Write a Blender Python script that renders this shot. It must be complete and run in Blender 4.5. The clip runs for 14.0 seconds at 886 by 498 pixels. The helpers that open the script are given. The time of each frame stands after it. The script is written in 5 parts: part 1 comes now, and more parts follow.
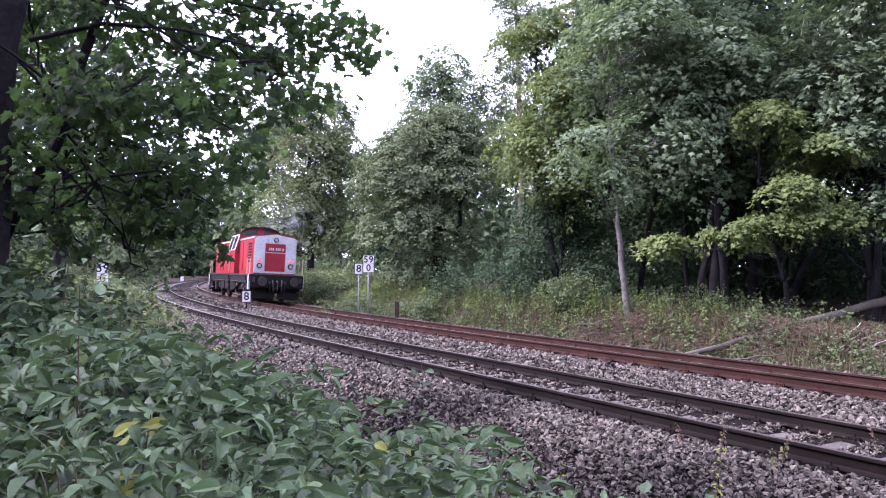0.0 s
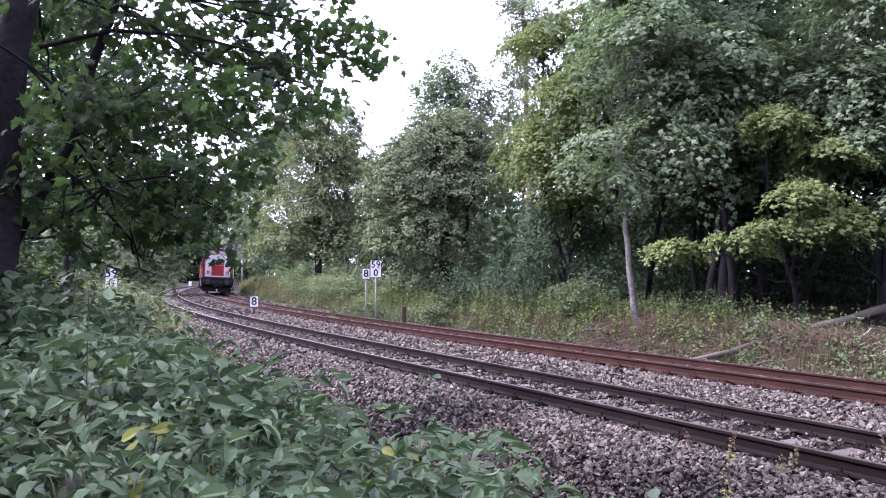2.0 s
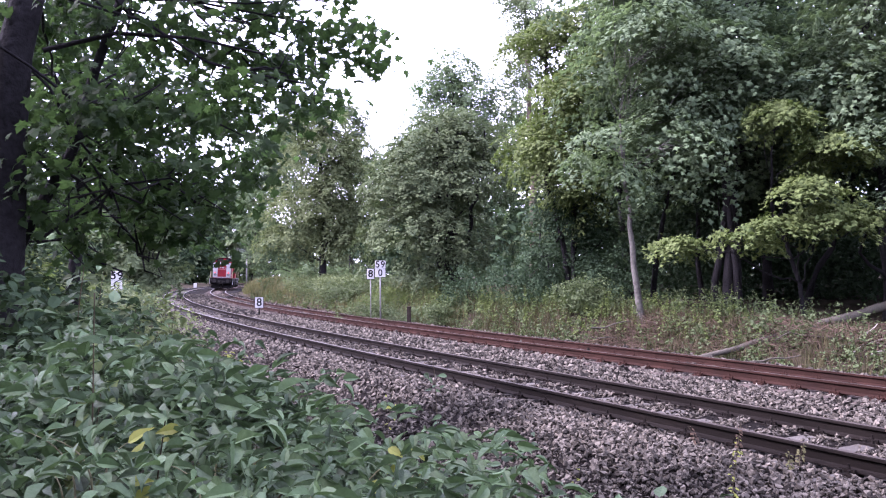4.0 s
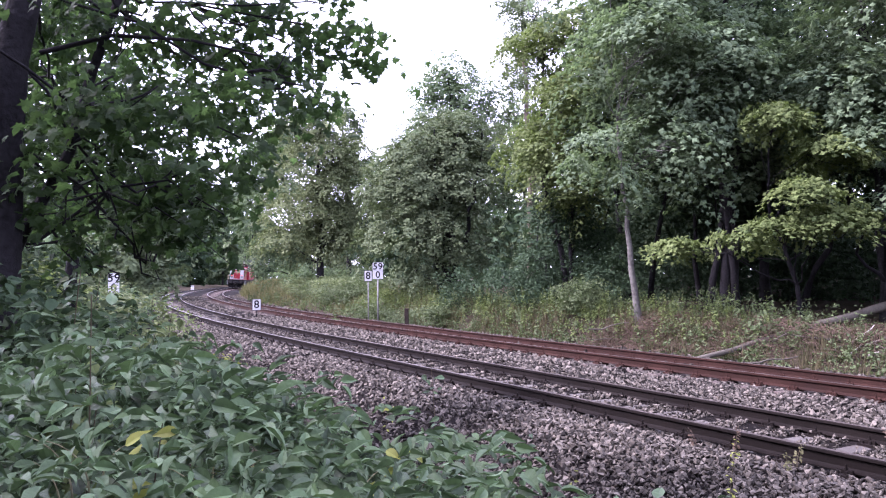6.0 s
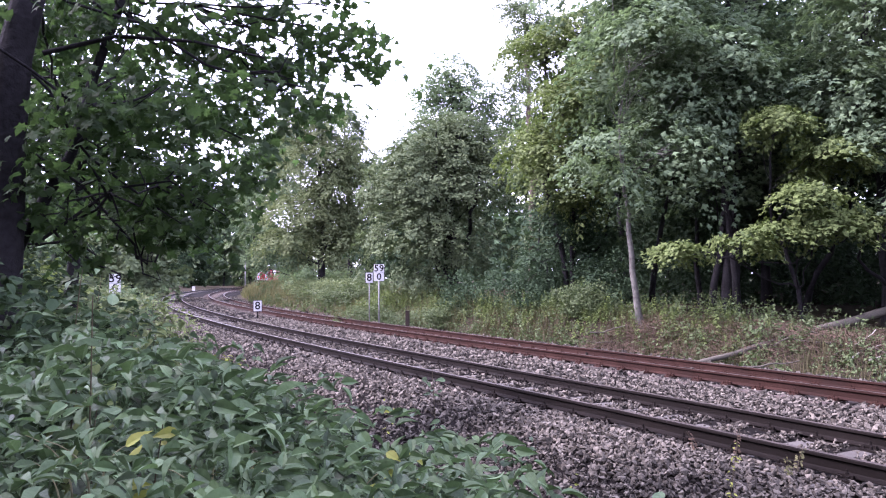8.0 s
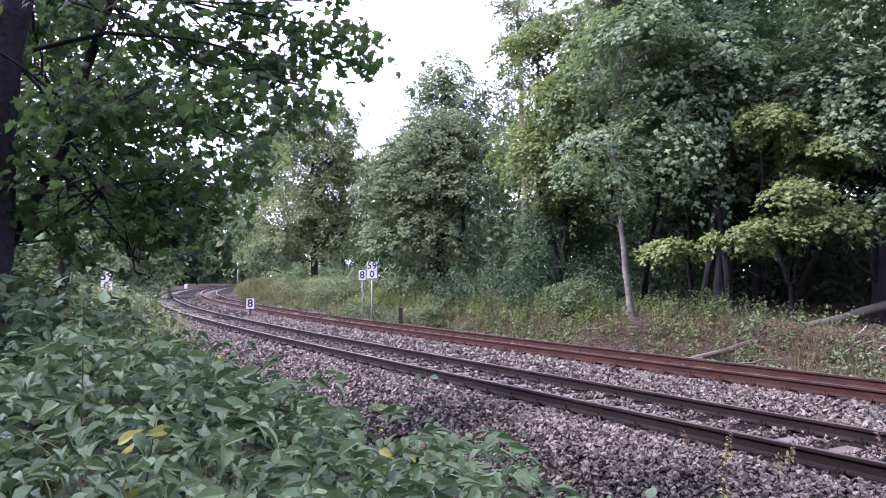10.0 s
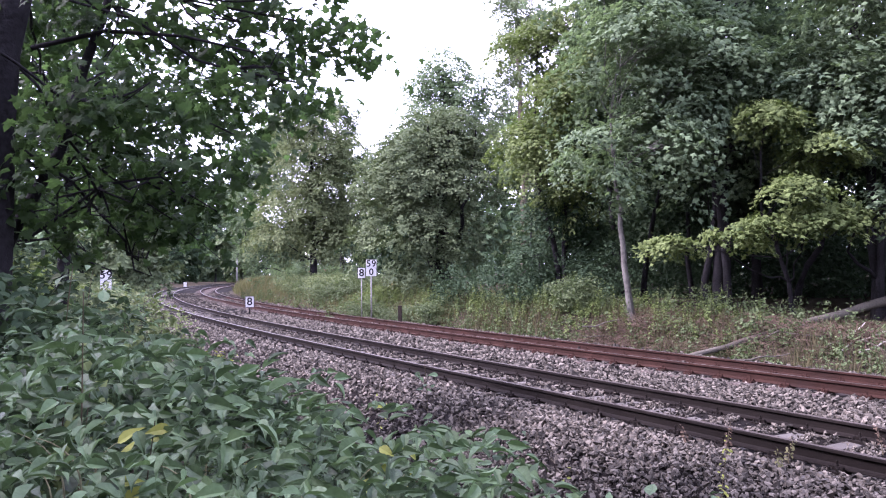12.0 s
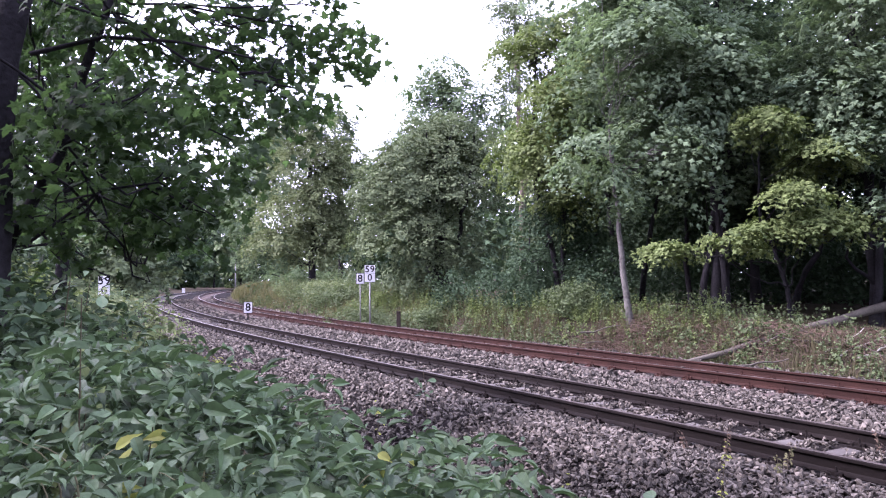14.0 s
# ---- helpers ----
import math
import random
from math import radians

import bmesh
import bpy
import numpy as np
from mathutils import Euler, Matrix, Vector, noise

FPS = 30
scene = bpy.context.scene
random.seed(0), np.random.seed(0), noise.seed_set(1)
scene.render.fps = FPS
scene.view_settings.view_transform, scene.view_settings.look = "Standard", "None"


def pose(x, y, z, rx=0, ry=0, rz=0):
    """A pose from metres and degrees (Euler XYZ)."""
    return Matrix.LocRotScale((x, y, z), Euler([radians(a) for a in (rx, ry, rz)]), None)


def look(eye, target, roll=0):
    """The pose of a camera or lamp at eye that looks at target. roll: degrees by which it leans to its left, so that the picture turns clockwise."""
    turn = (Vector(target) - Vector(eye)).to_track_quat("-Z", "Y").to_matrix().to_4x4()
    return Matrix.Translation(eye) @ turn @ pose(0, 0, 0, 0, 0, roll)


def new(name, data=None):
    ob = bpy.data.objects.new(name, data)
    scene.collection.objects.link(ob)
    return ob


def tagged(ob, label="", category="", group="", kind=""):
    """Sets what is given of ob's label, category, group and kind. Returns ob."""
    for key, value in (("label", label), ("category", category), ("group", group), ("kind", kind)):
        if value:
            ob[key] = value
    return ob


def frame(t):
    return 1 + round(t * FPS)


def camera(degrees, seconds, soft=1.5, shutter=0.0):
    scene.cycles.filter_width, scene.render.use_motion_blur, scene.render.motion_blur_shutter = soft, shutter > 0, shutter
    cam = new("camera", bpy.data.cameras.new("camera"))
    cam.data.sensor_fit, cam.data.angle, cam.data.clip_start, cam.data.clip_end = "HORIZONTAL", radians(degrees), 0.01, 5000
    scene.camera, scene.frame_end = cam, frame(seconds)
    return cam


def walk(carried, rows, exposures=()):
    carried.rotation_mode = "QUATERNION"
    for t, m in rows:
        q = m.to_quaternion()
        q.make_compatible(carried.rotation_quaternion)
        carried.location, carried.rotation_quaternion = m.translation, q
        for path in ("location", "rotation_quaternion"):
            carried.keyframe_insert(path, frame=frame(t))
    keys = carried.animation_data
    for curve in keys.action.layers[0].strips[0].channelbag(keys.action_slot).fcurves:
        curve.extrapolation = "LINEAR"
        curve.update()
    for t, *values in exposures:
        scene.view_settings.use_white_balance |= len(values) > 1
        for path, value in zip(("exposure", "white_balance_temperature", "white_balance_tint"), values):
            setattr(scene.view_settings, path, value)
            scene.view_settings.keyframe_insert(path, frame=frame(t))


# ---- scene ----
cam = camera(63.0, 14.0, soft=1.15)
EYE = (0.0, 0.0, 1.65)
# seconds, pitch, roll, yaw of the hand-held camera, which stands on one spot
HELD = [(0.0, 1.633, -0.018, -0.158), (0.5, 1.825, -0.021, 0.359), (1.0, 1.924, 0.117, 0.228), (1.5, 1.936, 0.091, 0.399),
        (2.0, 2.029, 0.001, 0.418), (2.5, 2.011, 0.309, 0.469), (3.0, 1.852, 0.431, 0.605), (4.2, 2.03, 0.5, 0.8), (5.5, 2.249, 0.575, 0.917),
        (6.0, 2.13, 0.584, 0.581), (6.5, 2.154, 0.621, 0.64), (7.0, 2.266, 0.416, 0.585), (7.5, 2.211, 0.372, 0.732),
        (8.0, 2.308, 0.276, 0.671), (9.2, 2.2, 0.29, 0.32), (10.5, 2.066, 0.31, -0.003), (11.0, 2.123, 0.171, -0.053),
        (11.5, 2.041, 0.389, -0.048), (12.0, 1.903, 0.533, 0.063), (12.5, 2.079, 0.345, 0.0), (13.0, 2.104, 0.154, 0.121),
        (13.5, 2.166, 0.503, -0.002), (14.0, 2.348, 0.541, -0.046)]
walk(cam, [(t, pose(*EYE, 90 + p, r, y)) for t, p, r, y in HELD], exposures=[(0.0, 2.42, 5600, 43), (2.5, 2.52, 5600, 43), (14.0, 2.54, 5600, 43)])

# ---- light: bright overcast sky, hazy low sun from the left ----
SUN_ELEVATION, SUN_AZIMUTH = 46.0, 264.0        # azimuth clockwise from +y
world = bpy.data.worlds.new("world")
scene.world = world
world.use_nodes = True
wn, wl = world.node_tree.nodes, world.node_tree.links
sky = wn.new("ShaderNodeTexSky")
sky.sky_type = "NISHITA"
sky.sun_disc = False
sky.sun_elevation, sky.sun_rotation = radians(SUN_ELEVATION), radians(SUN_AZIMUTH)
sky.dust_density, sky.air_density, sky.ozone_density = 6.0, 1.0, 1.0
cloud = wn.new("ShaderNodeMixRGB")
cloud.inputs["Fac"].default_value = 0.72
cloud.inputs["Color2"].default_value = (7.2, 7.45, 7.8, 1)
wl.new(sky.outputs["Color"], cloud.inputs["Color1"])
wl.new(cloud.outputs["Color"], wn["Background"].inputs["Color"])
wn["Background"].inputs["Strength"].default_value = 0.15

lamp = bpy.data.lights.new("sun", "SUN")
lamp.energy, lamp.angle, lamp.color = 2.5, radians(14), (1.0, 0.94, 0.84)
sun = new("sun", lamp)
_a, _e = radians(SUN_AZIMUTH), radians(SUN_ELEVATION)
sun.matrix_basis = look((0, 0, 60), (-60 * math.sin(_a) * math.cos(_e), -60 * math.cos(_a) * math.cos(_e), 60 - 60 * math.sin(_e)))


# ---- materials ----
def material(name, base, rough=0.6, metal=0.0, vary=0.15, grain=30.0, bump=0.0, spots=None, island=0.0, translucent=0.0, spec=0.15, objrand=0.0, patches=1.5):
    """A surface with two scales of variation in its colour, fine relief and, for leaves, light shining through."""
    m = bpy.data.materials.new(name)
    m.use_nodes = True
    n, l = m.node_tree.nodes, m.node_tree.links
    b = n["Principled BSDF"]
    b.inputs["Roughness"].default_value, b.inputs["Metallic"].default_value = rough, metal
    b.inputs["Specular IOR Level"].default_value = spec
    co = n.new("ShaderNodeTexCoord")
    fine, wide = n.new("ShaderNodeTexNoise"), n.new("ShaderNodeTexNoise")
    fine.inputs["Scale"].default_value, wide.inputs["Scale"].default_value = grain, patches
    fine.inputs["Detail"].default_value = 5
    for t in (fine, wide):
        l.new(co.outputs["Object"], t.inputs["Vector"])
    add = n.new("ShaderNodeMath")
    add.operation = "ADD"
    l.new(fine.outputs["Fac"], add.inputs[0])
    l.new(wide.outputs["Fac"], add.inputs[1])
    value = add.outputs[0]
    if island or objrand:
        src = n.new("ShaderNodeNewGeometry").outputs["Random Per Island"] if island else n.new("ShaderNodeObjectInfo").outputs["Random"]
        mad = n.new("ShaderNodeMath")
        mad.operation = "MULTIPLY_ADD"
        l.new(src, mad.inputs[0])
        mad.inputs[1].default_value = island or objrand
        l.new(value, mad.inputs[2])
        value = mad.outputs[0]
    span = n.new("ShaderNodeMapRange")
    top = 1.35 + (island or objrand)
    span.inputs["From Min"].default_value, span.inputs["From Max"].default_value = 0.65, top
    l.new(value, span.inputs["Value"])
    ramp = n.new("ShaderNodeValToRGB")
    dark = spots or tuple(c * (1 - vary * 2) for c in base)
    light = tuple(min(1, c * (1 + vary * 1.6)) for c in base)
    ramp.color_ramp.elements[0].color, ramp.color_ramp.elements[1].color = (*dark, 1), (*light, 1)
    mid = ramp.color_ramp.elements.new(0.45)
    mid.color = (*base, 1)
    l.new(span.outputs["Result"], ramp.inputs["Fac"])
    l.new(ramp.outputs["Color"], b.inputs["Base Color"])
    if bump:
        bp = n.new("ShaderNodeBump")
        bp.inputs["Strength"].default_value, bp.inputs["Distance"].default_value = bump, 0.02
        l.new(fine.outputs["Fac"], bp.inputs["Height"])
        l.new(bp.outputs["Normal"], b.inputs["Normal"])
    if translucent:
        tr = n.new("ShaderNodeBsdfTranslucent")
        gain = n.new("ShaderNodeMixRGB")
        gain.blend_type = "MULTIPLY"
        gain.inputs["Fac"].default_value = 1
        gain.inputs["Color2"].default_value = (1.1, 1.2, 0.8, 1)
        l.new(ramp.outputs["Color"], gain.inputs["Color1"])
        l.new(gain.outputs["Color"], tr.inputs["Color"])
        mix = n.new("ShaderNodeMixShader")
        mix.inputs["Fac"].default_value = translucent
        l.new(b.outputs[0], mix.inputs[1])
        l.new(tr.outputs[0], mix.inputs[2])
        l.new(mix.outputs[0], n["Material Output"].inputs["Surface"])
    return m


M_GROUND = material("earth", (0.024, 0.02, 0.014), 0.95, vary=0.3, grain=12, bump=0.6, spots=(0.013, 0.013, 0.007), patches=0.6, spec=0.03)
# shade in the gaps is put into the bed's colour and the darkest stone tone
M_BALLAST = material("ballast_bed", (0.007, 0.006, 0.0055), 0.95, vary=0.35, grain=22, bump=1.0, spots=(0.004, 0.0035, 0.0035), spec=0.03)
M_STONE = material("ballast_stone", (0.047, 0.0418, 0.0345), 0.85, vary=1.3, grain=40, bump=0.4, island=2.6, spots=(0.003, 0.0026, 0.0024), spec=0.1)
M_RAIL_DARK = material("rail_dark", (0.0065, 0.005, 0.0043), 0.65, 0.1, vary=0.35, grain=60, bump=0.2, spots=(0.006, 0.0045, 0.004), spec=0.08)
M_RAIL_RUST = material("rail_rusty", (0.019, 0.009, 0.0068), 0.8, 0.1, vary=0.4, grain=50, bump=0.25, spots=(0.016, 0.009, 0.0075), spec=0.08)
M_RAIL_TOP = material("rail_running_face", (0.07, 0.058, 0.052), 0.45, 0.5, vary=0.2, grain=40)
M_CONCRETE = material("sleeper_concrete", (0.058, 0.053, 0.047), 0.9, vary=0.3, grain=45, bump=0.3, objrand=0.5, spots=(0.034, 0.03, 0.026))
M_WOOD = material("sleeper_wood", (0.045, 0.035, 0.03), 0.9, vary=0.3, grain=35, bump=0.5, objrand=0.4)
M_BARK = material("bark", (0.085, 0.07, 0.055), 0.95, vary=0.35, grain=18, bump=0.9)
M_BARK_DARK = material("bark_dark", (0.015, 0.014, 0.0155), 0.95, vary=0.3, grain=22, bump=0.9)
M_BARK_PALE = material("bark_pale", (0.07, 0.068, 0.06), 0.9, vary=0.3, grain=14, bump=0.5, spots=(0.035, 0.033, 0.03))
M_LEAF_MID = material("leaf_mid", (0.084, 0.118, 0.066), 0.6, vary=0.4, island=0.6, translucent=0.38, patches=0.7, spots=(0.036, 0.06, 0.042), spec=0.06)
M_LEAF_WARM = material("leaf_warm", (0.098, 0.12, 0.058), 0.55, vary=0.35, island=0.6, translucent=0.3, patches=0.6, spots=(0.05, 0.078, 0.038), spec=0.05)
M_LEAF_GREY = material("leaf_grey", (0.08, 0.104, 0.054), 0.6, vary=0.3, island=0.6, translucent=0.22, patches=0.6, spots=(0.042, 0.064, 0.04), spec=0.05)
M_LEAF_BRIGHT = material("leaf_bright", (0.082, 0.108, 0.038), 0.5, vary=0.3, island=0.5, translucent=0.35, patches=1.0, spots=(0.055, 0.085, 0.032), spec=0.06)
# dark leaves; in the wood's hollow this colour also carries the shade
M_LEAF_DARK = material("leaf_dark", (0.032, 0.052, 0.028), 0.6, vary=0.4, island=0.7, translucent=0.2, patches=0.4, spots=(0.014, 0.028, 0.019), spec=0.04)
M_LEAF_MAPLE = material("leaf_maple", (0.036, 0.062, 0.025), 0.5, vary=0.4, island=0.8, translucent=0.6, patches=1.2, spots=(0.02, 0.038, 0.018), spec=0.12)
M_LEAF_BRAMBLE = material("leaf_bramble", (0.055, 0.09, 0.042), 0.52, vary=0.45, island=1.3, translucent=0.2, grain=60, patches=2.0, spots=(0.011, 0.021, 0.012), bump=0.2, spec=0.2)
M_LEAF_YELLOW = material("leaf_yellowish", (0.20, 0.22, 0.05), 0.5, vary=0.3, island=0.8, translucent=0.4, patches=2.0)
M_GRASS = material("grass_dry", (0.085, 0.082, 0.04), 0.8, vary=0.35, island=1.2, translucent=0.3, patches=0.35, spots=(0.05, 0.065, 0.025))
# greener grass whose colour also holds the shade at the wood's edge
M_GRASS_SHADE = material("grass_green_shaded", (0.056, 0.05, 0.026), 0.8, vary=0.4, island=1.2, translucent=0.3, patches=0.35, spots=(0.024, 0.034, 0.013))
M_WEED = material("weed_leaf", (0.06, 0.082, 0.036), 0.6, vary=0.4, island=0.8, translucent=0.3, patches=0.5, spots=(0.026, 0.04, 0.019), spec=0.15)
M_TWIG = material("dry_twig", (0.05, 0.035, 0.025), 0.95, vary=0.4, grain=30, island=0.8)
M_BLEACHED = material("bleached_branch", (0.2, 0.19, 0.165), 0.9, vary=0.25, grain=25, bump=0.3)
M_STICK = material("bleached_wood", (0.06, 0.054, 0.043), 0.9, vary=0.3, grain=25, bump=0.3)


# ---- mesh helpers ----
def mesh_of(name, verts, faces, mats, index=None, smooth=False):
    """A mesh from arrays; faces all have the same number of corners."""
    verts, faces = np.asarray(verts, dtype=np.float32), np.asarray(faces, dtype=np.int32)
    me = bpy.data.meshes.new(name)
    k = faces.shape[1]
    me.vertices.add(len(verts))
    me.vertices.foreach_set("co", verts.ravel())
    me.loops.add(faces.size)
    me.loops.foreach_set("vertex_index", faces.ravel())
    me.polygons.add(len(faces))
    me.polygons.foreach_set("loop_start", np.arange(0, faces.size, k, dtype=np.int32))
    for m in mats if isinstance(mats, (list, tuple)) else [mats]:
        me.materials.append(m)
    if index is not None:
        me.polygons.foreach_set("material_index", np.asarray(index, dtype=np.int32))
    me.polygons.foreach_set("use_smooth", np.full(len(faces), smooth))
    me.update(calc_edges=True)
    return me


def child(name, me, parent=None, label=""):
    ob = new(name, me)
    if parent is not None:
        ob.parent = parent
    return tagged(ob, label)


def part(name, bm, mat, parent, label="", smooth=False):
    """Links a bmesh as one mesh object under a thing or part."""
    me = bpy.data.meshes.new(name)
    bmesh.ops.recalc_face_normals(bm, faces=bm.faces)
    for f in bm.faces:
        f.smooth = smooth
    bm.to_mesh(me)
    bm.free()
    me.materials.append(mat)
    return child(name, me, parent, label)


def box(bm, x0, x1, y0, y1, z0, z1, bevel=0.0):
    """Adds a box with bevelled edges to the bmesh."""
    made = bmesh.ops.create_cube(bm, size=1.0)["verts"]
    for v in made:
        v.co = Vector(((x0 + x1) / 2 + v.co.x * (x1 - x0), (y0 + y1) / 2 + v.co.y * (y1 - y0), (z0 + z1) / 2 + v.co.z * (z1 - z0)))
    if bevel:
        edges = list({e for v in made for e in v.link_edges})
        bmesh.ops.bevel(bm, geom=edges, offset=bevel, segments=2, affect="EDGES", profile=0.5)
    return bm


def tube(points, radii, sides=8):
    """Vertices and quads of a tapered, bent round bar."""
    pts = np.asarray(points, dtype=float)
    radii = np.broadcast_to(np.asarray(radii, dtype=float), (len(pts),))
    d = np.gradient(pts, axis=0)
    d /= np.linalg.norm(d, axis=1)[:, None] + 1e-9
    ref = np.where(np.abs(d[:, 2:3]) > 0.9, [[1.0, 0, 0]], [[0, 0, 1.0]])
    u = np.cross(d, ref)
    u /= np.linalg.norm(u, axis=1)[:, None]
    w = np.cross(d, u)
    a = np.linspace(0, 2 * np.pi, sides, endpoint=False)
    ring = np.cos(a)[None, :, None] * u[:, None] + np.sin(a)[None, :, None] * w[:, None]
    v = (pts[:, None] + ring * radii[:, None, None]).reshape(-1, 3)
    i, j = np.meshgrid(np.arange(len(pts) - 1), np.arange(sides), indexing="ij")
    q = np.stack([i * sides + j, i * sides + (j + 1) % sides, (i + 1) * sides + (j + 1) % sides, (i + 1) * sides + j], -1).reshape(-1, 4)
    return v, q


def joined(pieces):
    """Several (vertices, faces) as one."""
    vs, fs, n = [], [], 0
    for v, f in pieces:
        vs.append(v)
        fs.append(np.asarray(f) + n)
        n += len(v)
    return np.concatenate(vs), np.concatenate(fs)


# leaf outlines: x across, y along, z up
LEAF_PLAIN = (np.array([(0, -0.5, 0), (0.3, 0.0, 0.08), (0, 0.5, -0.05), (-0.3, 0.0, 0.08)]), np.array([(0, 1, 2), (0, 2, 3)]))
_ov = [(0, -0.5, 0), (0.21, -0.36, 0.06), (0.29, -0.14, 0.09), (0.23, 0.12, 0.06), (0.10, 0.36, 0.0), (0, 0.64, -0.12),
       (-0.10, 0.36, 0.0), (-0.23, 0.12, 0.06), (-0.29, -0.14, 0.09), (-0.21, -0.36, 0.06), (0, -0.1, 0.0), (0, 0.25, -0.02)]
LEAF_OVAL = (np.array(_ov), np.array([(0, 1, 10), (1, 2, 10), (2, 3, 11), (2, 11, 10), (3, 4, 11), (4, 5, 11),
                                      (5, 6, 11), (6, 7, 11), (7, 8, 11), (8, 10, 11), (8, 9, 10), (9, 0, 10)]))
_ma = [(0, -0.45, 0), (0.12, -0.30, 0), (0.42, -0.38, -0.06), (0.30, -0.16, 0), (0.58, 0.12, -0.1), (0.26, 0.10, 0), (0.24, 0.30, 0),
       (0, 0.62, -0.1), (-0.24, 0.30, 0), (-0.26, 0.10, 0), (-0.58, 0.12, -0.1), (-0.30, -0.16, 0), (-0.42, -0.38, -0.06), (-0.12, -0.30, 0), (0, 0.0, 0.05)]
LEAF_LANCE = (LEAF_OVAL[0] * np.array([0.84, 1.0, 2.0]), LEAF_OVAL[1])
_st = [(0, -0.5, 0), (0.56, 0.02, -0.1), (0.16, 0.1, 0.03), (0, 0.6, -0.08), (-0.16, 0.1, 0.03), (-0.56, 0.02, -0.1)]
LEAF_STAR = (np.array(_st), np.array([(0, 1, 2), (0, 2, 4), (2, 3, 4), (0, 4, 5)]))
LEAF_MAPLE = (np.array(_ma), np.array([(i, (i + 1) % 14, 14) for i in range(14)]))


def leaves(rng, at, facing, size, shape, heading=None):
    """Vertices and triangles of many leaves: places, the way their upper sides face, sizes."""
    n = len(at)
    nz = facing / (np.linalg.norm(facing, axis=1)[:, None] + 1e-9)
    r = rng.normal(size=(n, 3)) if heading is None else heading
    ty = r - (r * nz).sum(1)[:, None] * nz
    ty /= np.linalg.norm(ty, axis=1)[:, None] + 1e-9
    tx = np.cross(ty, nz)
    t, f = shape
    s = np.broadcast_to(size, (n,))[:, None, None]
    v = at[:, None] + s * (t[None, :, 0:1] * tx[:, None] + t[None, :, 1:2] * ty[:, None] + t[None, :, 2:3] * nz[:, None])
    return v.reshape(-1, 3), (f[None] + (np.arange(n) * len(t))[:, None, None]).reshape(-1, 3)


def crown_points(rng, lobes, count, clump=0.5, flat=0.55, fill=0.45, per=26):
    """Leaf places in clumps over the lobes (cx, cy, cz, rx, ry, rz) of a crown, and the ways they face."""
    lobes = np.asarray(lobes, dtype=float)
    area = (lobes[:, 3] * lobes[:, 4] * lobes[:, 5]) ** (2 / 3)
    nc = max(6, count // per)
    which = rng.choice(len(lobes), nc, p=area / area.sum())
    L = lobes[which]
    d = rng.normal(size=(nc, 3))
    d /= np.linalg.norm(d, axis=1)[:, None]
    rad = np.where(rng.random(nc) < fill, rng.random(nc) ** 0.5, 0.86 + 0.26 * rng.random(nc))
    c = L[:, :3] + d * L[:, 3:] * rad[:, None]
    size = clump * (0.5 + rng.random(nc))
    p = np.repeat(c, per, 0)
    g = rng.normal(size=p.shape) * np.repeat(size, per)[:, None] * 0.55
    g[:, 2] *= flat
    out = np.repeat(d, per, 0)
    p = p + g + out * 0.1 - np.array([0, 0, 0.25]) * (np.hypot(g[:, 0], g[:, 1])[:, None] ** 2)
    face = out * 0.7 + np.array([0, 0, 0.75]) + rng.normal(size=p.shape) * 0.55
    return p, face


def spray_points(rng, lobes, count, spray=0.5, fill=0.25, per=40, droop=0.35):
    """Leaf places in drooping, layered sprays over the upper and outer sides of the lobes, and the ways they face."""
    lobes = np.asarray(lobes, dtype=float)
    area = (lobes[:, 3] * lobes[:, 4] * lobes[:, 5]) ** (2 / 3)
    nc = max(6, count // per)
    L = lobes[rng.choice(len(lobes), nc, p=area / area.sum())]
    d = rng.normal(size=(nc, 3))
    d[:, 2] = np.where(rng.random(nc) < 0.72, np.abs(d[:, 2]), d[:, 2])
    d /= np.linalg.norm(d, axis=1)[:, None]
    rad = np.where(rng.random(nc) < fill, 0.75 * rng.random(nc), 0.84 + 0.3 * rng.random(nc) ** 1.5)
    c = L[:, :3] + d * L[:, 3:] * rad[:, None]
    nrm = d * 0.75 + [0, 0, 0.7] + rng.normal(0, 0.22, d.shape)
    nrm /= np.linalg.norm(nrm, axis=1)[:, None]
    u = np.cross(nrm, rng.normal(size=d.shape))
    u /= np.linalg.norm(u, axis=1)[:, None]
    w = np.cross(nrm, u)
    R = np.repeat(spray * rng.uniform(0.55, 1.4, nc), per)
    rho, a = np.sqrt(rng.random(nc * per)) * R, rng.uniform(0, 2 * np.pi, nc * per)
    N = np.repeat(nrm, per, 0)
    p = np.repeat(c, per, 0) + (rho * np.cos(a) * 1.25)[:, None] * np.repeat(u, per, 0) + (rho * np.sin(a) * 0.8)[:, None] * np.repeat(w, per, 0)
    p = p + N * (rng.normal(0, 0.1, len(p)) * R)[:, None] - np.array([0, 0, droop]) * (rho * rho / R)[:, None]
    return p, N + rng.normal(0, 0.34, p.shape)


def smooth01(a, b, x):
    t = np.clip((x - a) / (b - a), 0, 1)
    return t * t * (3 - 2 * t)


# ---- the line: curvature eases from one bend into the other ----
TRACK_GAP = 3.898
CANT_NEAR, CANT_FAR = 1.934, 2.723
LINE_STEP, LINE_START, LINE_END = 0.5, -40.0, 290.0
_s = np.arange(LINE_START, LINE_END, LINE_STEP)
_k = 3.029e-3 + (-3.707e-3 - 3.029e-3) * np.clip((_s + 2.462) / 25.707, 0, 1)
_k = np.where(_s < -12, 0.0, _k)
_th = np.cumsum(_k) * LINE_STEP
_zero = int(round(-LINE_START / LINE_STEP))
_th = _th - _th[_zero] + radians(121.469)
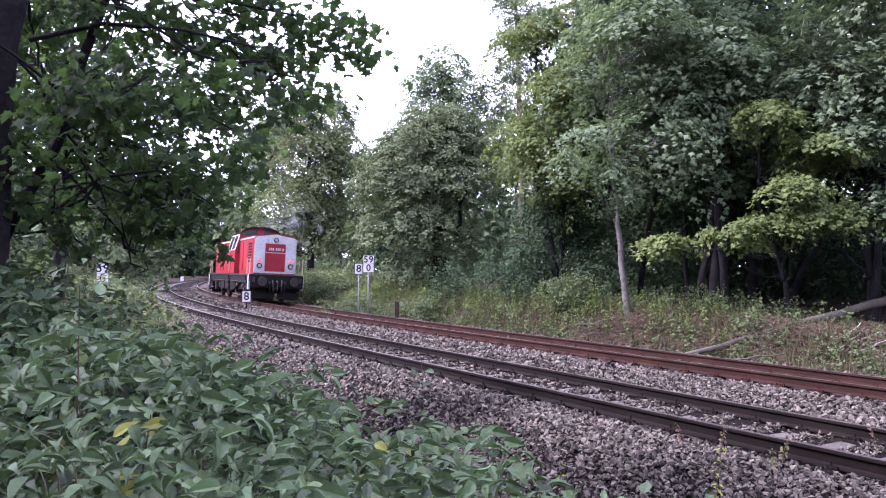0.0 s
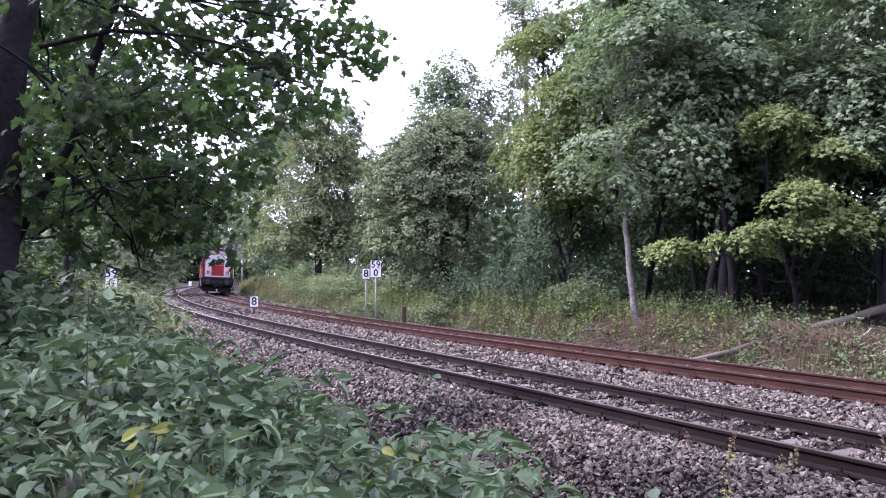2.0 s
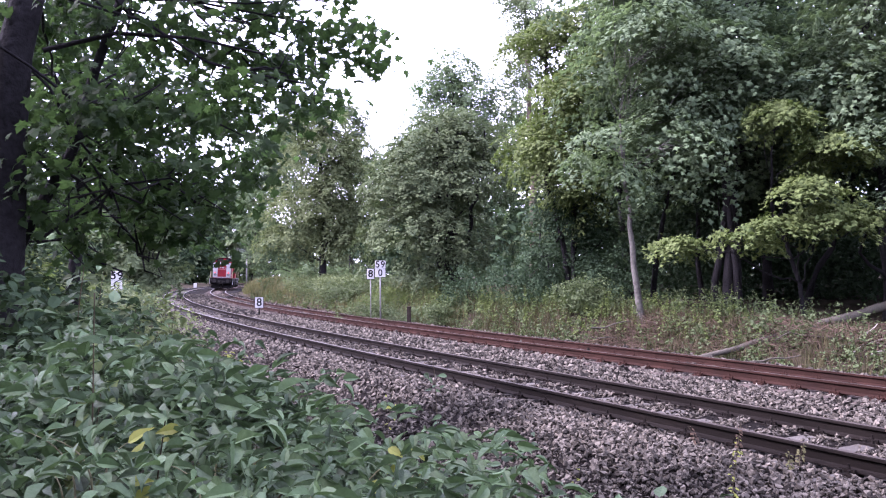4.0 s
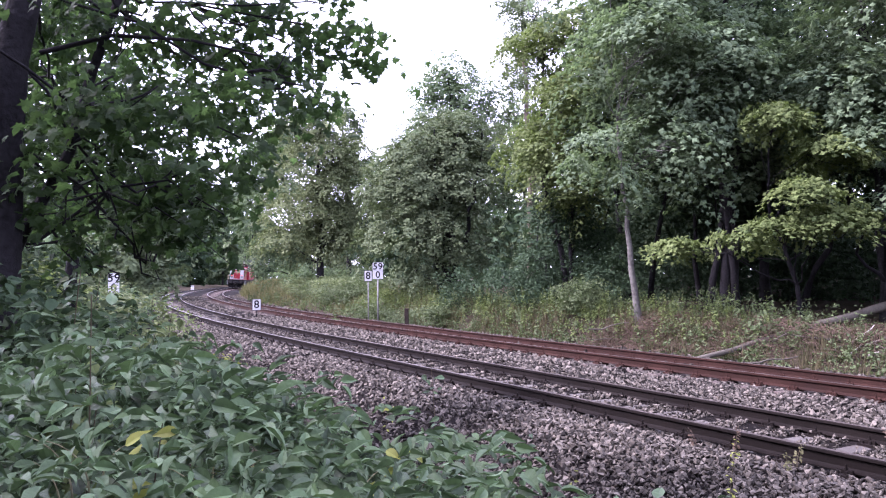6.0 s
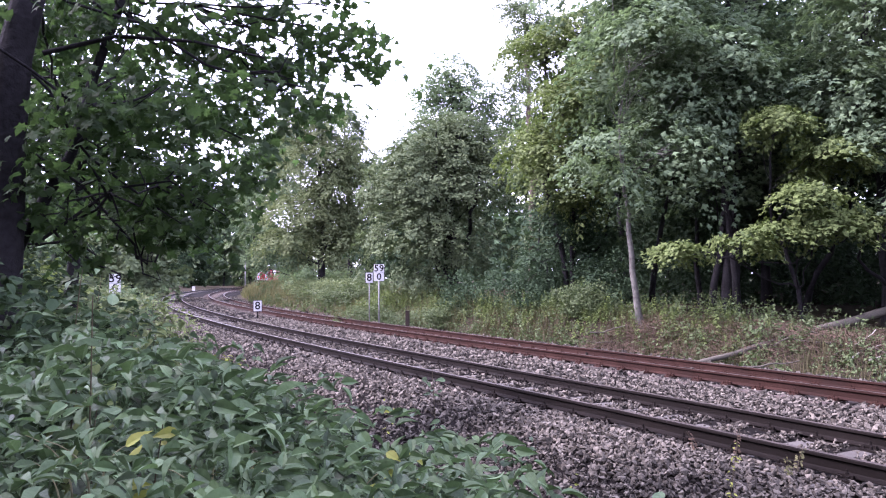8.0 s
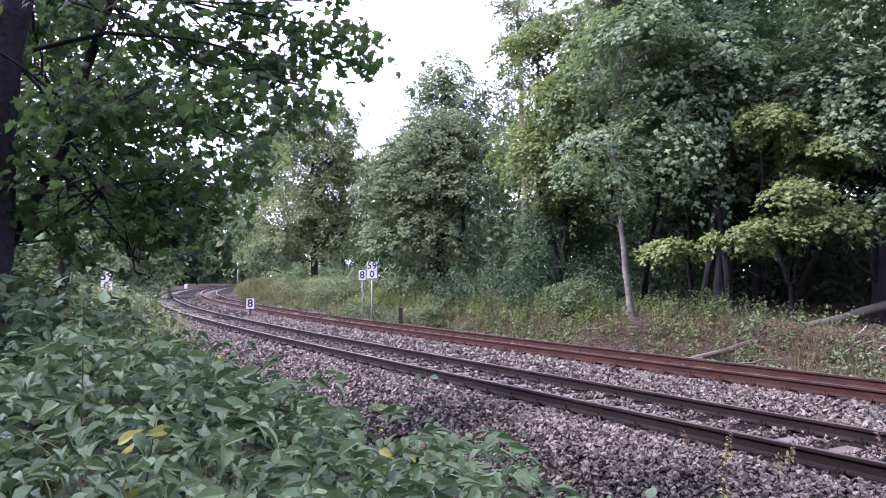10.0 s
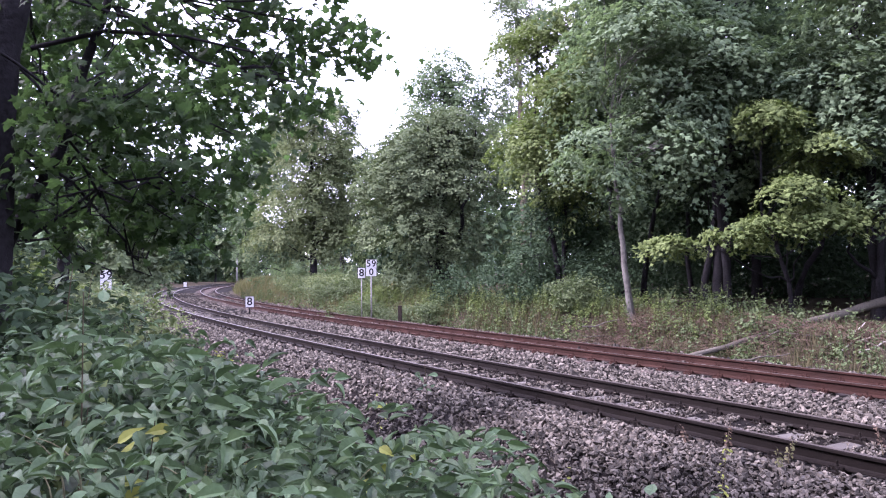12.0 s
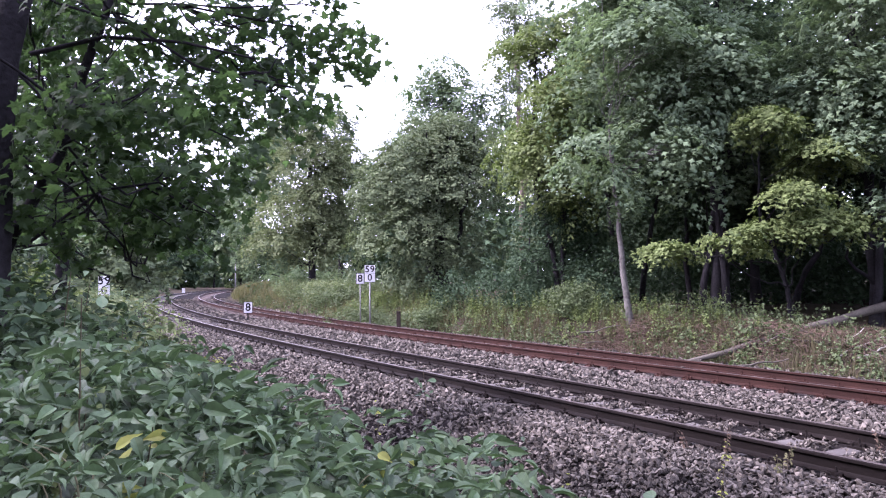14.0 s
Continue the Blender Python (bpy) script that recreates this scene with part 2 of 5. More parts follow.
_x, _y = np.cumsum(np.cos(_th)) * LINE_STEP, np.cumsum(np.sin(_th)) * LINE_STEP
_x, _y = _x - _x[_zero] + 8.0, _y - _y[_zero] + 0.836


def line(s, off=0.0):
    """Place and heading of the line at s metres, off metres to the right of the near track's middle."""
    th = np.interp(s, _s, _th)
    return np.interp(s, _s, _x) + off * np.sin(th), np.interp(s, _s, _y) - off * np.cos(th), th


def along(x, y):
    """For places: how far along the line, and how far to its right."""
    x, y = np.asarray(x, dtype=float), np.asarray(y, dtype=float)
    sx, sy, ss, st = _x[::2], _y[::2], _s[::2], _th[::2]
    s, o = np.empty(x.size), np.empty(x.size)
    for a in range(0, x.size, 4000):
        px, py = x.ravel()[a:a + 4000], y.ravel()[a:a + 4000]
        i = ((px[:, None] - sx) ** 2 + (py[:, None] - sy) ** 2).argmin(1)
        s[a:a + 4000] = ss[i] + (px - sx[i]) * np.cos(st[i]) + (py - sy[i]) * np.sin(st[i])
        o[a:a + 4000] = (px - sx[i]) * np.sin(st[i]) - (py - sy[i]) * np.cos(st[i])
    return s.reshape(x.shape), o.reshape(x.shape)


def ground_z(x, y):
    s, o = along(x, y)
    wave = 0.07 * np.sin(x * 0.9 + 1.3) * np.cos(y * 0.7) + 0.05 * np.sin(x * 2.1 + y * 1.7)
    near = -0.98 + 0.85 * smooth01(-3.6, -6.5, o) + wave * smooth01(-4, -6, o)
    far = -0.62 + (0.3 + 0.65 * smooth01(5, 20, s)) * smooth01(TRACK_GAP + 2.0, TRACK_GAP + 4.2, o) + (0.1 + 0.4 * smooth01(20, 45, s)) * smooth01(TRACK_GAP + 3.2, TRACK_GAP + 9, o)
    far = far + 0.6 * smooth01(TRACK_GAP + 14, TRACK_GAP + 70, o)
    return np.where(o < 1, near, far + wave * smooth01(6, 8, o))


def gz(x, y):
    return float(ground_z(np.array([x]), np.array([y]))[0])


# ---- ground and ballast ----
def build_ground():
    u = np.linspace(-1, 1, 210)
    warp = 8.0 * np.sinh(u * 6.2)
    gx, gy = np.meshgrid(warp, warp + 14.0, indexing="ij")
    z = ground_z(gx, gy)
    v = np.stack([gx, gy, z], -1).reshape(-1, 3)
    i, j = np.meshgrid(np.arange(209), np.arange(209), indexing="ij")
    q = np.stack([i * 210 + j, (i + 1) * 210 + j, (i + 1) * 210 + j + 1, i * 210 + j + 1], -1).reshape(-1, 4)
    return tagged(new("ground", mesh_of("ground", v, q, M_GROUND, smooth=True)), "brown leaf-littered earth beside the railway line", "ground", kind="structure")


BED = [(-3.6, -1.05), (-2.15, -0.30), (-1.75, -0.19), (-1.3, -0.165), (-0.86, -0.18), (-0.65, -0.205), (0.65, -0.205), (0.86, -0.18), (1.3, -0.165), (2.6, -0.165), (3.04, -0.18), (3.25, -0.205), (4.55, -0.205), (4.75, -0.18), (5.7, -0.18), (7.0, -0.72)]


def bed_z(o):
    return np.interp(o, [b[0] for b in BED], [b[1] for b in BED])


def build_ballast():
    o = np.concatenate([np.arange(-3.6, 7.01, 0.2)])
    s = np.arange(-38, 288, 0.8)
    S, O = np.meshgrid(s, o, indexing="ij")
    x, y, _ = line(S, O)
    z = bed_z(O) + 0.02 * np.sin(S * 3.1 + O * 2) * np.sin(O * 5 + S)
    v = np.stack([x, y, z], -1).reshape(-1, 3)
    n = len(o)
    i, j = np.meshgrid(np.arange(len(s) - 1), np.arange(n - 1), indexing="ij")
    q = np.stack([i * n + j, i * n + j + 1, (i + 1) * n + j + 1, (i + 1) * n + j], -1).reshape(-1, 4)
    tagged(new("ballast_bed", mesh_of("ballast_bed", v, q, M_BALLAST, smooth=True)), "crushed stone bed under both tracks, coloured near black for shade between stones", "ballast", kind="structure")


def stone_shapes(rng):
    """A few jagged stones of twenty faces, and simpler ones of eight."""
    bm = bmesh.new()
    bmesh.ops.create_icosphere(bm, subdivisions=1, radius=0.5)
    bm.verts.index_update()
    iv = np.array([v.co[:] for v in bm.verts])
    itri = np.array([[v.index for v in f.verts] for f in bm.faces])
    bm.free()
    rich = [(iv * rng.uniform(0.55, 1.35, (len(iv), 1)) * np.array([1.35, 0.95, 0.7]), itri) for _ in range(14)]
    cv = np.array([(.62, 0, 0), (-.62, 0, 0), (0, .5, 0), (0, -.5, 0), (0, 0, .4), (0, 0, -.4)])
    ctri = np.array([(0, 2, 4), (2, 1, 4), (1, 3, 4), (3, 0, 4), (2, 0, 5), (1, 2, 5), (3, 1, 5), (0, 3, 5)])
    plain = [(cv * rng.uniform(0.7, 1.3, (6, 1)) + rng.normal(0, 0.13, (6, 3)), ctri) for _ in range(20)]
    return rich, plain


def strew(rng, shapes, s, o, size, lift):
    """Stones of random shape and turn on the bed at (s, o)."""
    x, y, _ = line(s, o)
    at = np.stack([x, y, bed_z(o) + lift], -1)
    pieces = []
    pick = rng.integers(0, len(shapes), len(s))
    q = rng.normal(size=(len(s), 4))
    q[:, 1:3] *= 0.5
    q /= np.linalg.norm(q, axis=1)[:, None]
    w, a, b, c = q.T
    R = np.stack([1 - 2 * (b * b + c * c), 2 * (a * b - c * w), 2 * (a * c + b * w), 2 * (a * b + c * w), 1 - 2 * (a * a + c * c), 2 * (b * c - a * w),
                  2 * (a * c - b * w), 2 * (b * c + a * w), 1 - 2 * (a * a + b * b)], -1).reshape(-1, 3, 3)
    for k, (v, f) in enumerate(shapes):
        m = np.nonzero(pick == k)[0]
        vv = np.einsum("nij,kj->nki", R[m], v) * size[m][:, None, None] + at[m][:, None]
        pieces.append((vv.reshape(-1, 3), (f[None] + (np.arange(len(m)) * len(v))[:, None, None]).reshape(-1, 3)))
    return joined(pieces)


def build_stones():
    rng = np.random.default_rng(5)
    rich, plain = stone_shapes(rng)

    def clear(o):
        """Rails and the tops of sleepers stay free of most stones."""
        free = np.ones(len(o), bool)
        for r in (-0.753, 0.753, TRACK_GAP - 0.753, TRACK_GAP + 0.753):
            free &= np.abs(o - r) > 0.1
        return free

    def on_sleeper(s, o):
        near = (np.abs(o) < 0.85) | (np.abs(o - TRACK_GAP) < 0.85)
        return near & (np.abs(((s + 0.3) % 0.6) - 0.3) < 0.15)

    zones = [(rich, 7500, 1, 9, -3.5, -0.8, 0.05, 0), (plain, 20000, 1, 11, -3.5, -0.8, 0.054, 0), (plain, 12000, 9, 19, -3.5, -0.8, 0.062, 0), (plain, 10000, 1, 12, -0.7, 0.7, 0.044, -1), (plain, 15000, 1, 13, 0.8, 3.1, 0.058, 0),
             (plain, 6600, 1, 13, 3.1, 6.4, 0.054, 1), (plain, 9500, 18, 36, -3.5, -0.8, 0.08, 0), (plain, 9500, 13, 36, 0.8, 3.1, 0.08, 0),
             (plain, 6000, 13, 40, 3.0, 6.4, 0.075, 1), (plain, 10000, 12, 34, -0.7, 0.7, 0.052, -1), (plain, 7000, 36, 80, -3.4, 6.2, 0.12, 1)]
    pieces = []
    for shapes, n, s0, s1, o0, o1, size, inner in zones:
        s, o = rng.uniform(s0, s1, n), rng.uniform(o0, o1, n)
        keep = clear(o) & ~(on_sleeper(s, o) & (rng.random(n) < 0.93))
        s, o = s[keep], o[keep]
        lift = rng.uniform(-0.022, 0.04, len(s)) - 0.012 * inner
        pieces.append(strew(rng, shapes, s, o, size * rng.uniform(0.55, 1.35, len(s)), lift))
    v, f = joined(pieces)
    tagged(new("ballast_stones", mesh_of("ballast_stones", v, f, M_STONE)), "loose crushed grey and purplish ballast stones", "ballast", kind="stuff")


# ---- the two tracks ----
RAIL = [(-0.0335, 0.0), (0.0335, 0.0), (0.0365, -0.010), (0.0365, -0.032), (0.010, -0.046), (0.009, -0.125), (0.026, -0.138), (0.07, -0.150), (0.07, -0.160),
        (-0.07, -0.160), (-0.07, -0.150), (-0.026, -0.138), (-0.009, -0.125), (-0.010, -0.046), (-0.0365, -0.032), (-0.0365, -0.010)]


def rail_mesh(off, middle, cant, mats):
    s = np.concatenate([np.arange(-38, 60, 0.75), np.arange(60, 286, 1.5)])
    c, sn = math.cos(radians(cant)), math.sin(radians(cant))
    rings = []
    for a, h in RAIL:
        rel = off - middle
        x, y, _ = line(s, middle + (rel + a) * c + h * sn)
        rings.append(np.stack([x, y, np.full(len(s), -(rel + a) * sn + h * c)], -1))
    v = np.stack(rings, 1)
    n = len(RAIL)
    i, j = np.meshgrid(np.arange(len(s) - 1), np.arange(n), indexing="ij")
    q = np.stack([i * n + j, (i + 1) * n + j, (i + 1) * n + (j + 1) % n, i * n + (j + 1) % n], -1).reshape(-1, 4)
    return mesh_of("rail", v.reshape(-1, 3), q, mats, index=(j.ravel() == 0).astype(int))


def sleeper_mesh(mat, wood):
    bm = bmesh.new()
    box(bm, -1.3, 1.3, -0.13, 0.13, -0.40, -0.187)
    bmesh.ops.bevel(bm, geom=[e for e in bm.edges if all(v.co.z > -0.2 for v in e.verts)], offset=0.02, segments=1, affect="EDGES")
    if not wood:                                 # concrete sleepers taper towards the top
        for v in bm.verts:
            if v.co.z > -0.2:
                v.co.y *= 0.86
    me = bpy.data.meshes.new("sleeper")
    bm.to_mesh(me)
    bm.free()
    me.materials.append(mat)
    return me


def fastening_mesh(mat):
    """Base plate with ribs, clips and bolts on both sides of a rail's foot."""
    bm = bmesh.new()
    box(bm, -0.17, 0.17, -0.08, 0.08, -0.188, -0.161)
    for side in (-1, 1):
        box(bm, side * 0.085 - 0.014, side * 0.085 + 0.014, -0.07, 0.07, -0.165, -0.125)
        box(bm, side * 0.072 - 0.028, side * 0.072 + 0.028, -0.03, 0.03, -0.150, -0.132)
        for w, z0, z1 in ((0.022, -0.135, -0.112), (0.011, -0.115, -0.082)):
            bmesh.ops.create_cone(bm, cap_ends=True, segments=6, radius1=w, radius2=w * 0.9, depth=z1 - z0,
                                  matrix=Matrix.Translation((side * 0.075, 0, (z0 + z1) / 2)))
        bmesh.ops.create_cone(bm, cap_ends=True, segments=6, radius1=0.018, radius2=0.016, depth=0.035, matrix=Matrix.Translation((side * 0.135, 0.04, -0.148)))
        bmesh.ops.create_cone(bm, cap_ends=True, segments=6, radius1=0.018, radius2=0.016, depth=0.035, matrix=Matrix.Translation((side * 0.135, -0.04, -0.148)))
    me = bpy.data.meshes.new("fastening")
    bm.to_mesh(me)
    bm.free()
    me.materials.append(mat)
    return me


def build_track(middle, cant, rail_mat, top_mat, sleeper_mat, wood, label):
    root = tagged(new("railway_track"), label, "railway track", kind="structure")
    for side in (-1, 1):
        child("rail", rail_mesh(middle + side * 0.753, middle, cant, [rail_mat, top_mat]), root)
    me, fast = sleeper_mesh(sleeper_mat, wood), fastening_mesh(rail_mat)
    rng = random.Random(3 + int(middle))
    for k in range(-20, 260):
        s = k * 0.6
        x, y, th = (float(a) for a in line(s, middle))
        ob = child("sleeper", me, root)
        ob.matrix_basis = Matrix.Translation((x, y, rng.uniform(-0.008, 0.004))) @ Matrix.Rotation(th - math.pi / 2 + rng.uniform(-0.012, 0.012), 4, "Z") @ Matrix.Rotation(radians(cant), 4, "Y")
        if -16 <= k <= 62:
            for side in (-1, 1):
                child("fastening", fast, ob).location = (side * 0.753, 0, 0)
    return root


# ---- trees ----
def wobbly(rng, a, b, n, amount):
    a, b = np.asarray(a, float), np.asarray(b, float)
    t = np.linspace(0, 1, n)[:, None]
    w = np.cumsum(rng.normal(0, amount / n ** 0.5, (n, 3)), 0) * np.sin(t * np.pi) ** 0.7
    return a + (b - a) * t + w


def lobes_in(rng, cx, cy, z0, z1, r, n):
    """Rounded lobes that together fill the outline of a crown, wider in the middle."""
    out = []
    for k in range(n):
        t = (k + rng.random()) / n
        z = z0 + (z1 - z0) * t
        girth = r * (1.0 - 0.85 * abs(t - 0.42) ** 1.6 * 1.9)
        a = rng.uniform(0, 2 * np.pi)
        d = girth * (0.25 + 0.5 * rng.random())
        lr = r * (0.36 + 0.2 * rng.random())
        out.append((cx + d * np.cos(a), cy + d * np.sin(a), min(z, z1 - lr * 0.6), lr, lr, lr * 0.8))
    return out


def build_tree(name, base, lobes, trunk, bark, leaf, count, size, label, seed, shape=LEAF_PLAIN, top=None, clump=0.5, stems=1, fill=0.45, category="tree", limbs=14, sag=0.55, bough=0.4, rise=1.0, per=26, spray=0.0, spare=0):
    rng = np.random.default_rng(seed)
    bx, by = base
    bz = gz(bx, by) - 0.08
    root = tagged(new(name), label, category)
    root.location = (bx, by, bz)
    org = np.array([bx, by, bz])
    lobes = np.asarray(lobes, float)
    hi = lobes[lobes[:, 2].argmax()]
    for k in range(stems):
        end = np.array(top if top is not None else (hi[0], hi[1], hi[2] + 0.2)) + (rng.normal(0, 0.9, 3) * [1, 1, 0.4] if k else 0)
        path = wobbly(rng, (bx + (k and rng.normal(0, 0.25)), by + (k and rng.normal(0, 0.25)), bz), end, 12, 0.35 if top is None else 0.12)
        rr = trunk * np.linspace(1, 0.22, 12) * (1 if k == 0 else 0.7)
        rr[0] *= 1.35
        v, q = tube(path, rr, 9)
        child("trunk", mesh_of("trunk", v - org, q, bark, smooth=True), root)
        main = path if k == 0 else main
    twigs = []
    for k in rng.permutation(len(lobes) - spare)[:limbs]:
        c = lobes[k, :3]
        h = np.clip(c[2] + rng.uniform(-1.6, -0.3) * rise, main[1, 2], main[-1, 2])
        i = int(np.abs(main[:, 2] - h).argmin())
        p = wobbly(rng, main[i], c, 8, 0.35)
        v, q = tube(p, np.linspace(max(0.011, trunk * (1 - i / 13) * bough), 0.009, 8), 6)
        child("limb", mesh_of("limb", v - org, q, bark, smooth=True), root)
        for _ in range(5):
            e = c + np.clip(rng.normal(0, 0.45, 3), -0.9, 0.9) * lobes[k, 3:]
            v, q = tube(wobbly(rng, p[5], e, 5, 0.2), np.linspace(0.009, 0.004, 5), 4)
            twigs.append((v, np.concatenate([q[:, [0, 1, 2]], q[:, [0, 2, 3]]])))
    p, face = spray_points(rng, lobes, count, spray, fill, per) if spray else crown_points(rng, lobes, count, clump, sag, fill, per)
    v, f = leaves(rng, p, face, size * rng.uniform(0.6, 1.3, len(p)), shape)
    n = len(f)
    v, f = joined([(v, f)] + twigs)
    tagged(child("crown", mesh_of("crown", v - org, f, [leaf, bark], index=(np.arange(len(f)) >= n).astype(int)), root), kind="stuff")
    return root


def build_woods():
    rng = np.random.default_rng(11)
    J = lambda *a: lobes_in(rng, *a)
    T = "broadleaf_tree"
    # the slope inside the bend
    build_tree("round_willow", (-0.3, 34.5), [(-0.6, 34.3, 5.0, 3.3, 3.0, 4.0), (-1.0, 33.8, 2.8, 3.3, 2.7, 2.4), (0.7, 34.0, 5.2, 2.4, 2.6, 3.3), (-1.7, 34.0, 5.0, 2.4, 2.4, 2.9), (-0.2, 33.6, 7.4, 2.2, 2.0, 1.9)] + J(-0.4, 34.0, 1.2, 9.2, 3.5, 9), 0.22, M_BARK_DARK, M_LEAF_GREY, 75000, 0.133, "rounded grey-green willow at the edge of the cutting", 21, stems=4, spray=0.34, fill=0.15, per=30)
    build_tree(T, (-9.3, 52.0), [(-7.8, 51, 3.9, 2.2, 2.0, 1.3), (-11.6, 51.5, 4.0, 2.4, 2.0, 1.4), (-9.9, 52, 7.8, 3.2, 3.2, 4.6), (-10.4, 52, 5.6, 3.6, 3.2, 2.4)] + J(-9.7, 52, 3.6, 13.4, 4.3, 16), 0.30, M_BARK_DARK, M_LEAF_WARM, 48000, 0.21, "broad yellowish-green tree on the bank inside the bend", 22, spray=0.6, fill=0.2)
    build_tree(T, (-13.0, 70), J(-16.2, 68, 2.4, 15.0, 4.8, 22), 0.25, M_BARK_DARK, M_LEAF_MID, 34000, 0.25, "green tree behind the bank inside the bend", 23, spray=0.7, fill=0.2)
    build_tree(T, (-11.5, 82), J(-11.5, 82, 4, 21.0, 3.6, 18), 0.3, M_BARK_DARK, M_LEAF_GREY, 16000, 0.26, "tall slim tree far behind the others", 24, spray=0.7)
    build_tree(T, (0.2, 50), [(0.0, 50, 9.5, 3.6, 3.4, 5.0), (-0.6, 50, 8.0, 4.2, 3.4, 4.2), (0.8, 50, 11.5, 3.0, 3.0, 3.8)] + J(0.2, 50, 4, 16.6, 4.3, 12), 0.3, M_BARK_DARK, M_LEAF_MID, 46000, 0.21, "tall green tree behind the rounded willow", 25, spray=0.6, fill=0.2)
    build_tree(T, (5.2, 46), J(5.2, 46, 3, 20.0, 3.2, 26), 0.28, M_BARK, M_LEAF_GREY, 26000, 0.17, "tall feathery grey-green tree behind the wood's edge", 26, spray=0.55)
    # the wood's edge beside the far track
    maple = dict(shape=LEAF_STAR, per=44)
    build_tree(T, (4.1, 25.5), J(4.0, 25.3, 4.0, 11.0, 2.4, 20), 0.12, M_BARK_DARK, M_LEAF_BRIGHT, 24000, 0.13, "young light green tree at the wood's edge", 27, stems=2, spray=0.5, fill=0.2, **maple)
    build_tree(T, (4.3, 26.6), J(4.2, 26.2, 0.7, 4.6, 1.9, 14), 0.09, M_BARK_DARK, M_LEAF_DARK, 20000, 0.11, "bushy dark green sapling at the wood's edge", 33, stems=3, spray=0.36, fill=0.2)
    build_tree(T, (5.2, 20.0), [(4.9, 19.6, 3.5, 0.7, 0.5, 0.45), (4.6, 19.6, 4.3, 0.8, 0.7, 0.5), (4.2, 19.8, 5.2, 1.0, 0.8, 0.6), (5.9, 19.2, 5.0, 0.9, 0.8, 0.5)] + J(5.3, 20.8, 4.6, 13.4, 3.1, 24), 0.105, M_BARK_PALE, M_LEAF_MID, 28000, 0.158, "green tree with a pale leaning trunk", 28, top=(4.75, 20.3, 6.0), spray=0.55, fill=0.2, **maple)
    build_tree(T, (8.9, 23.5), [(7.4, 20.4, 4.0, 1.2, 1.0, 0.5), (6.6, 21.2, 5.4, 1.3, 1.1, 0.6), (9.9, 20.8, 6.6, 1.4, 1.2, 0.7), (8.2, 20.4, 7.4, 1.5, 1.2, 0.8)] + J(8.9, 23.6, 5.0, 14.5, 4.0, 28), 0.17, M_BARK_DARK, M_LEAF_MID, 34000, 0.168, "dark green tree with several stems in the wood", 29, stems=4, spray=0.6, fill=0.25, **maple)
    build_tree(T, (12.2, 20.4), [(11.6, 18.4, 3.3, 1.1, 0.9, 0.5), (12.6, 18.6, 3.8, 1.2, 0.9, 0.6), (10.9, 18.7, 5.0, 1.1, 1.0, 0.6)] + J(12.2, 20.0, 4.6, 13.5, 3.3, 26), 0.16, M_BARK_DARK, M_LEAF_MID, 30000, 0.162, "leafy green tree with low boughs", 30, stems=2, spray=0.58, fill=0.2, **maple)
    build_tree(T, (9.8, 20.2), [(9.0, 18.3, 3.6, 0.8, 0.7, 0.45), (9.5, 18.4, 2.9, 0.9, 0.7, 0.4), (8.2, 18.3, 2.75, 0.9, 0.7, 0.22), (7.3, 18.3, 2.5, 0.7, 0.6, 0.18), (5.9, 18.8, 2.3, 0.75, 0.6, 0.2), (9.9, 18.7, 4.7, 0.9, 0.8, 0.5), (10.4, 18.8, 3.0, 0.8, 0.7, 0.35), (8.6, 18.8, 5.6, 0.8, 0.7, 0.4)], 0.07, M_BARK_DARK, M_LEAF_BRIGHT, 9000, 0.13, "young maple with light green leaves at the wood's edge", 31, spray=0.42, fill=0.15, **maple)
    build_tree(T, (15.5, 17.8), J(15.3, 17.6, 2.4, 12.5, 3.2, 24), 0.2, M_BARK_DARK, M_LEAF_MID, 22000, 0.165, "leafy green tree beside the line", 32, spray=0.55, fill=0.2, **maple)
    # low, wide crowns added to roof the hollow under the wood's edge against light
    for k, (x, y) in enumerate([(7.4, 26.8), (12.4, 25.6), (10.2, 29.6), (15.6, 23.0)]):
        build_tree(T, (x, y), J(x, y, 4.9, 8.6, 4.6, 14), 0.12, M_BARK_DARK, M_LEAF_DARK, 11000, 0.24, "dark spreading crown added to shade the wood's hollow", 60 + k, spray=0.8, fill=0.4, limbs=6)
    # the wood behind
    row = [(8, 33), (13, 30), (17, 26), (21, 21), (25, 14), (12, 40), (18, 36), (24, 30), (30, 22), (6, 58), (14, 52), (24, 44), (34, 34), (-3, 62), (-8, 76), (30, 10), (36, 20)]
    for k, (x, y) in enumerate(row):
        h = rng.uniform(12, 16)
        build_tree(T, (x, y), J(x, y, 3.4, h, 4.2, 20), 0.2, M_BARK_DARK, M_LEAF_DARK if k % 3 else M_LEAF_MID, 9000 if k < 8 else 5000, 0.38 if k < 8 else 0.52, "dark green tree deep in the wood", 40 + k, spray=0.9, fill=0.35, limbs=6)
    # trees added around and behind the camera, out of view, to block light
    for k, (x, y) in enumerate([(-10, -1), (-13, 3), (0, -7), (6, -9), (-6, -11), (1, -14), (-12, -13), (-16, -9), (-28, 31), (-9, -8), (-3, -9), (4, -12), (9, -25), (27, 1), (33, -8), (24, -38), (-18, -4), (-6, -17), (38, -22)]):
        build_tree(T, (x, y), J(x, y, 1.6, rng.uniform(9, 11) if y > 5 else rng.uniform(15, 18), 5.0, 20), 0.25, M_BARK_DARK, M_LEAF_DARK, 1800, 0.84, "dark green tree added out of view to block light", 140 + k, clump=0.7, fill=0.5, limbs=5)
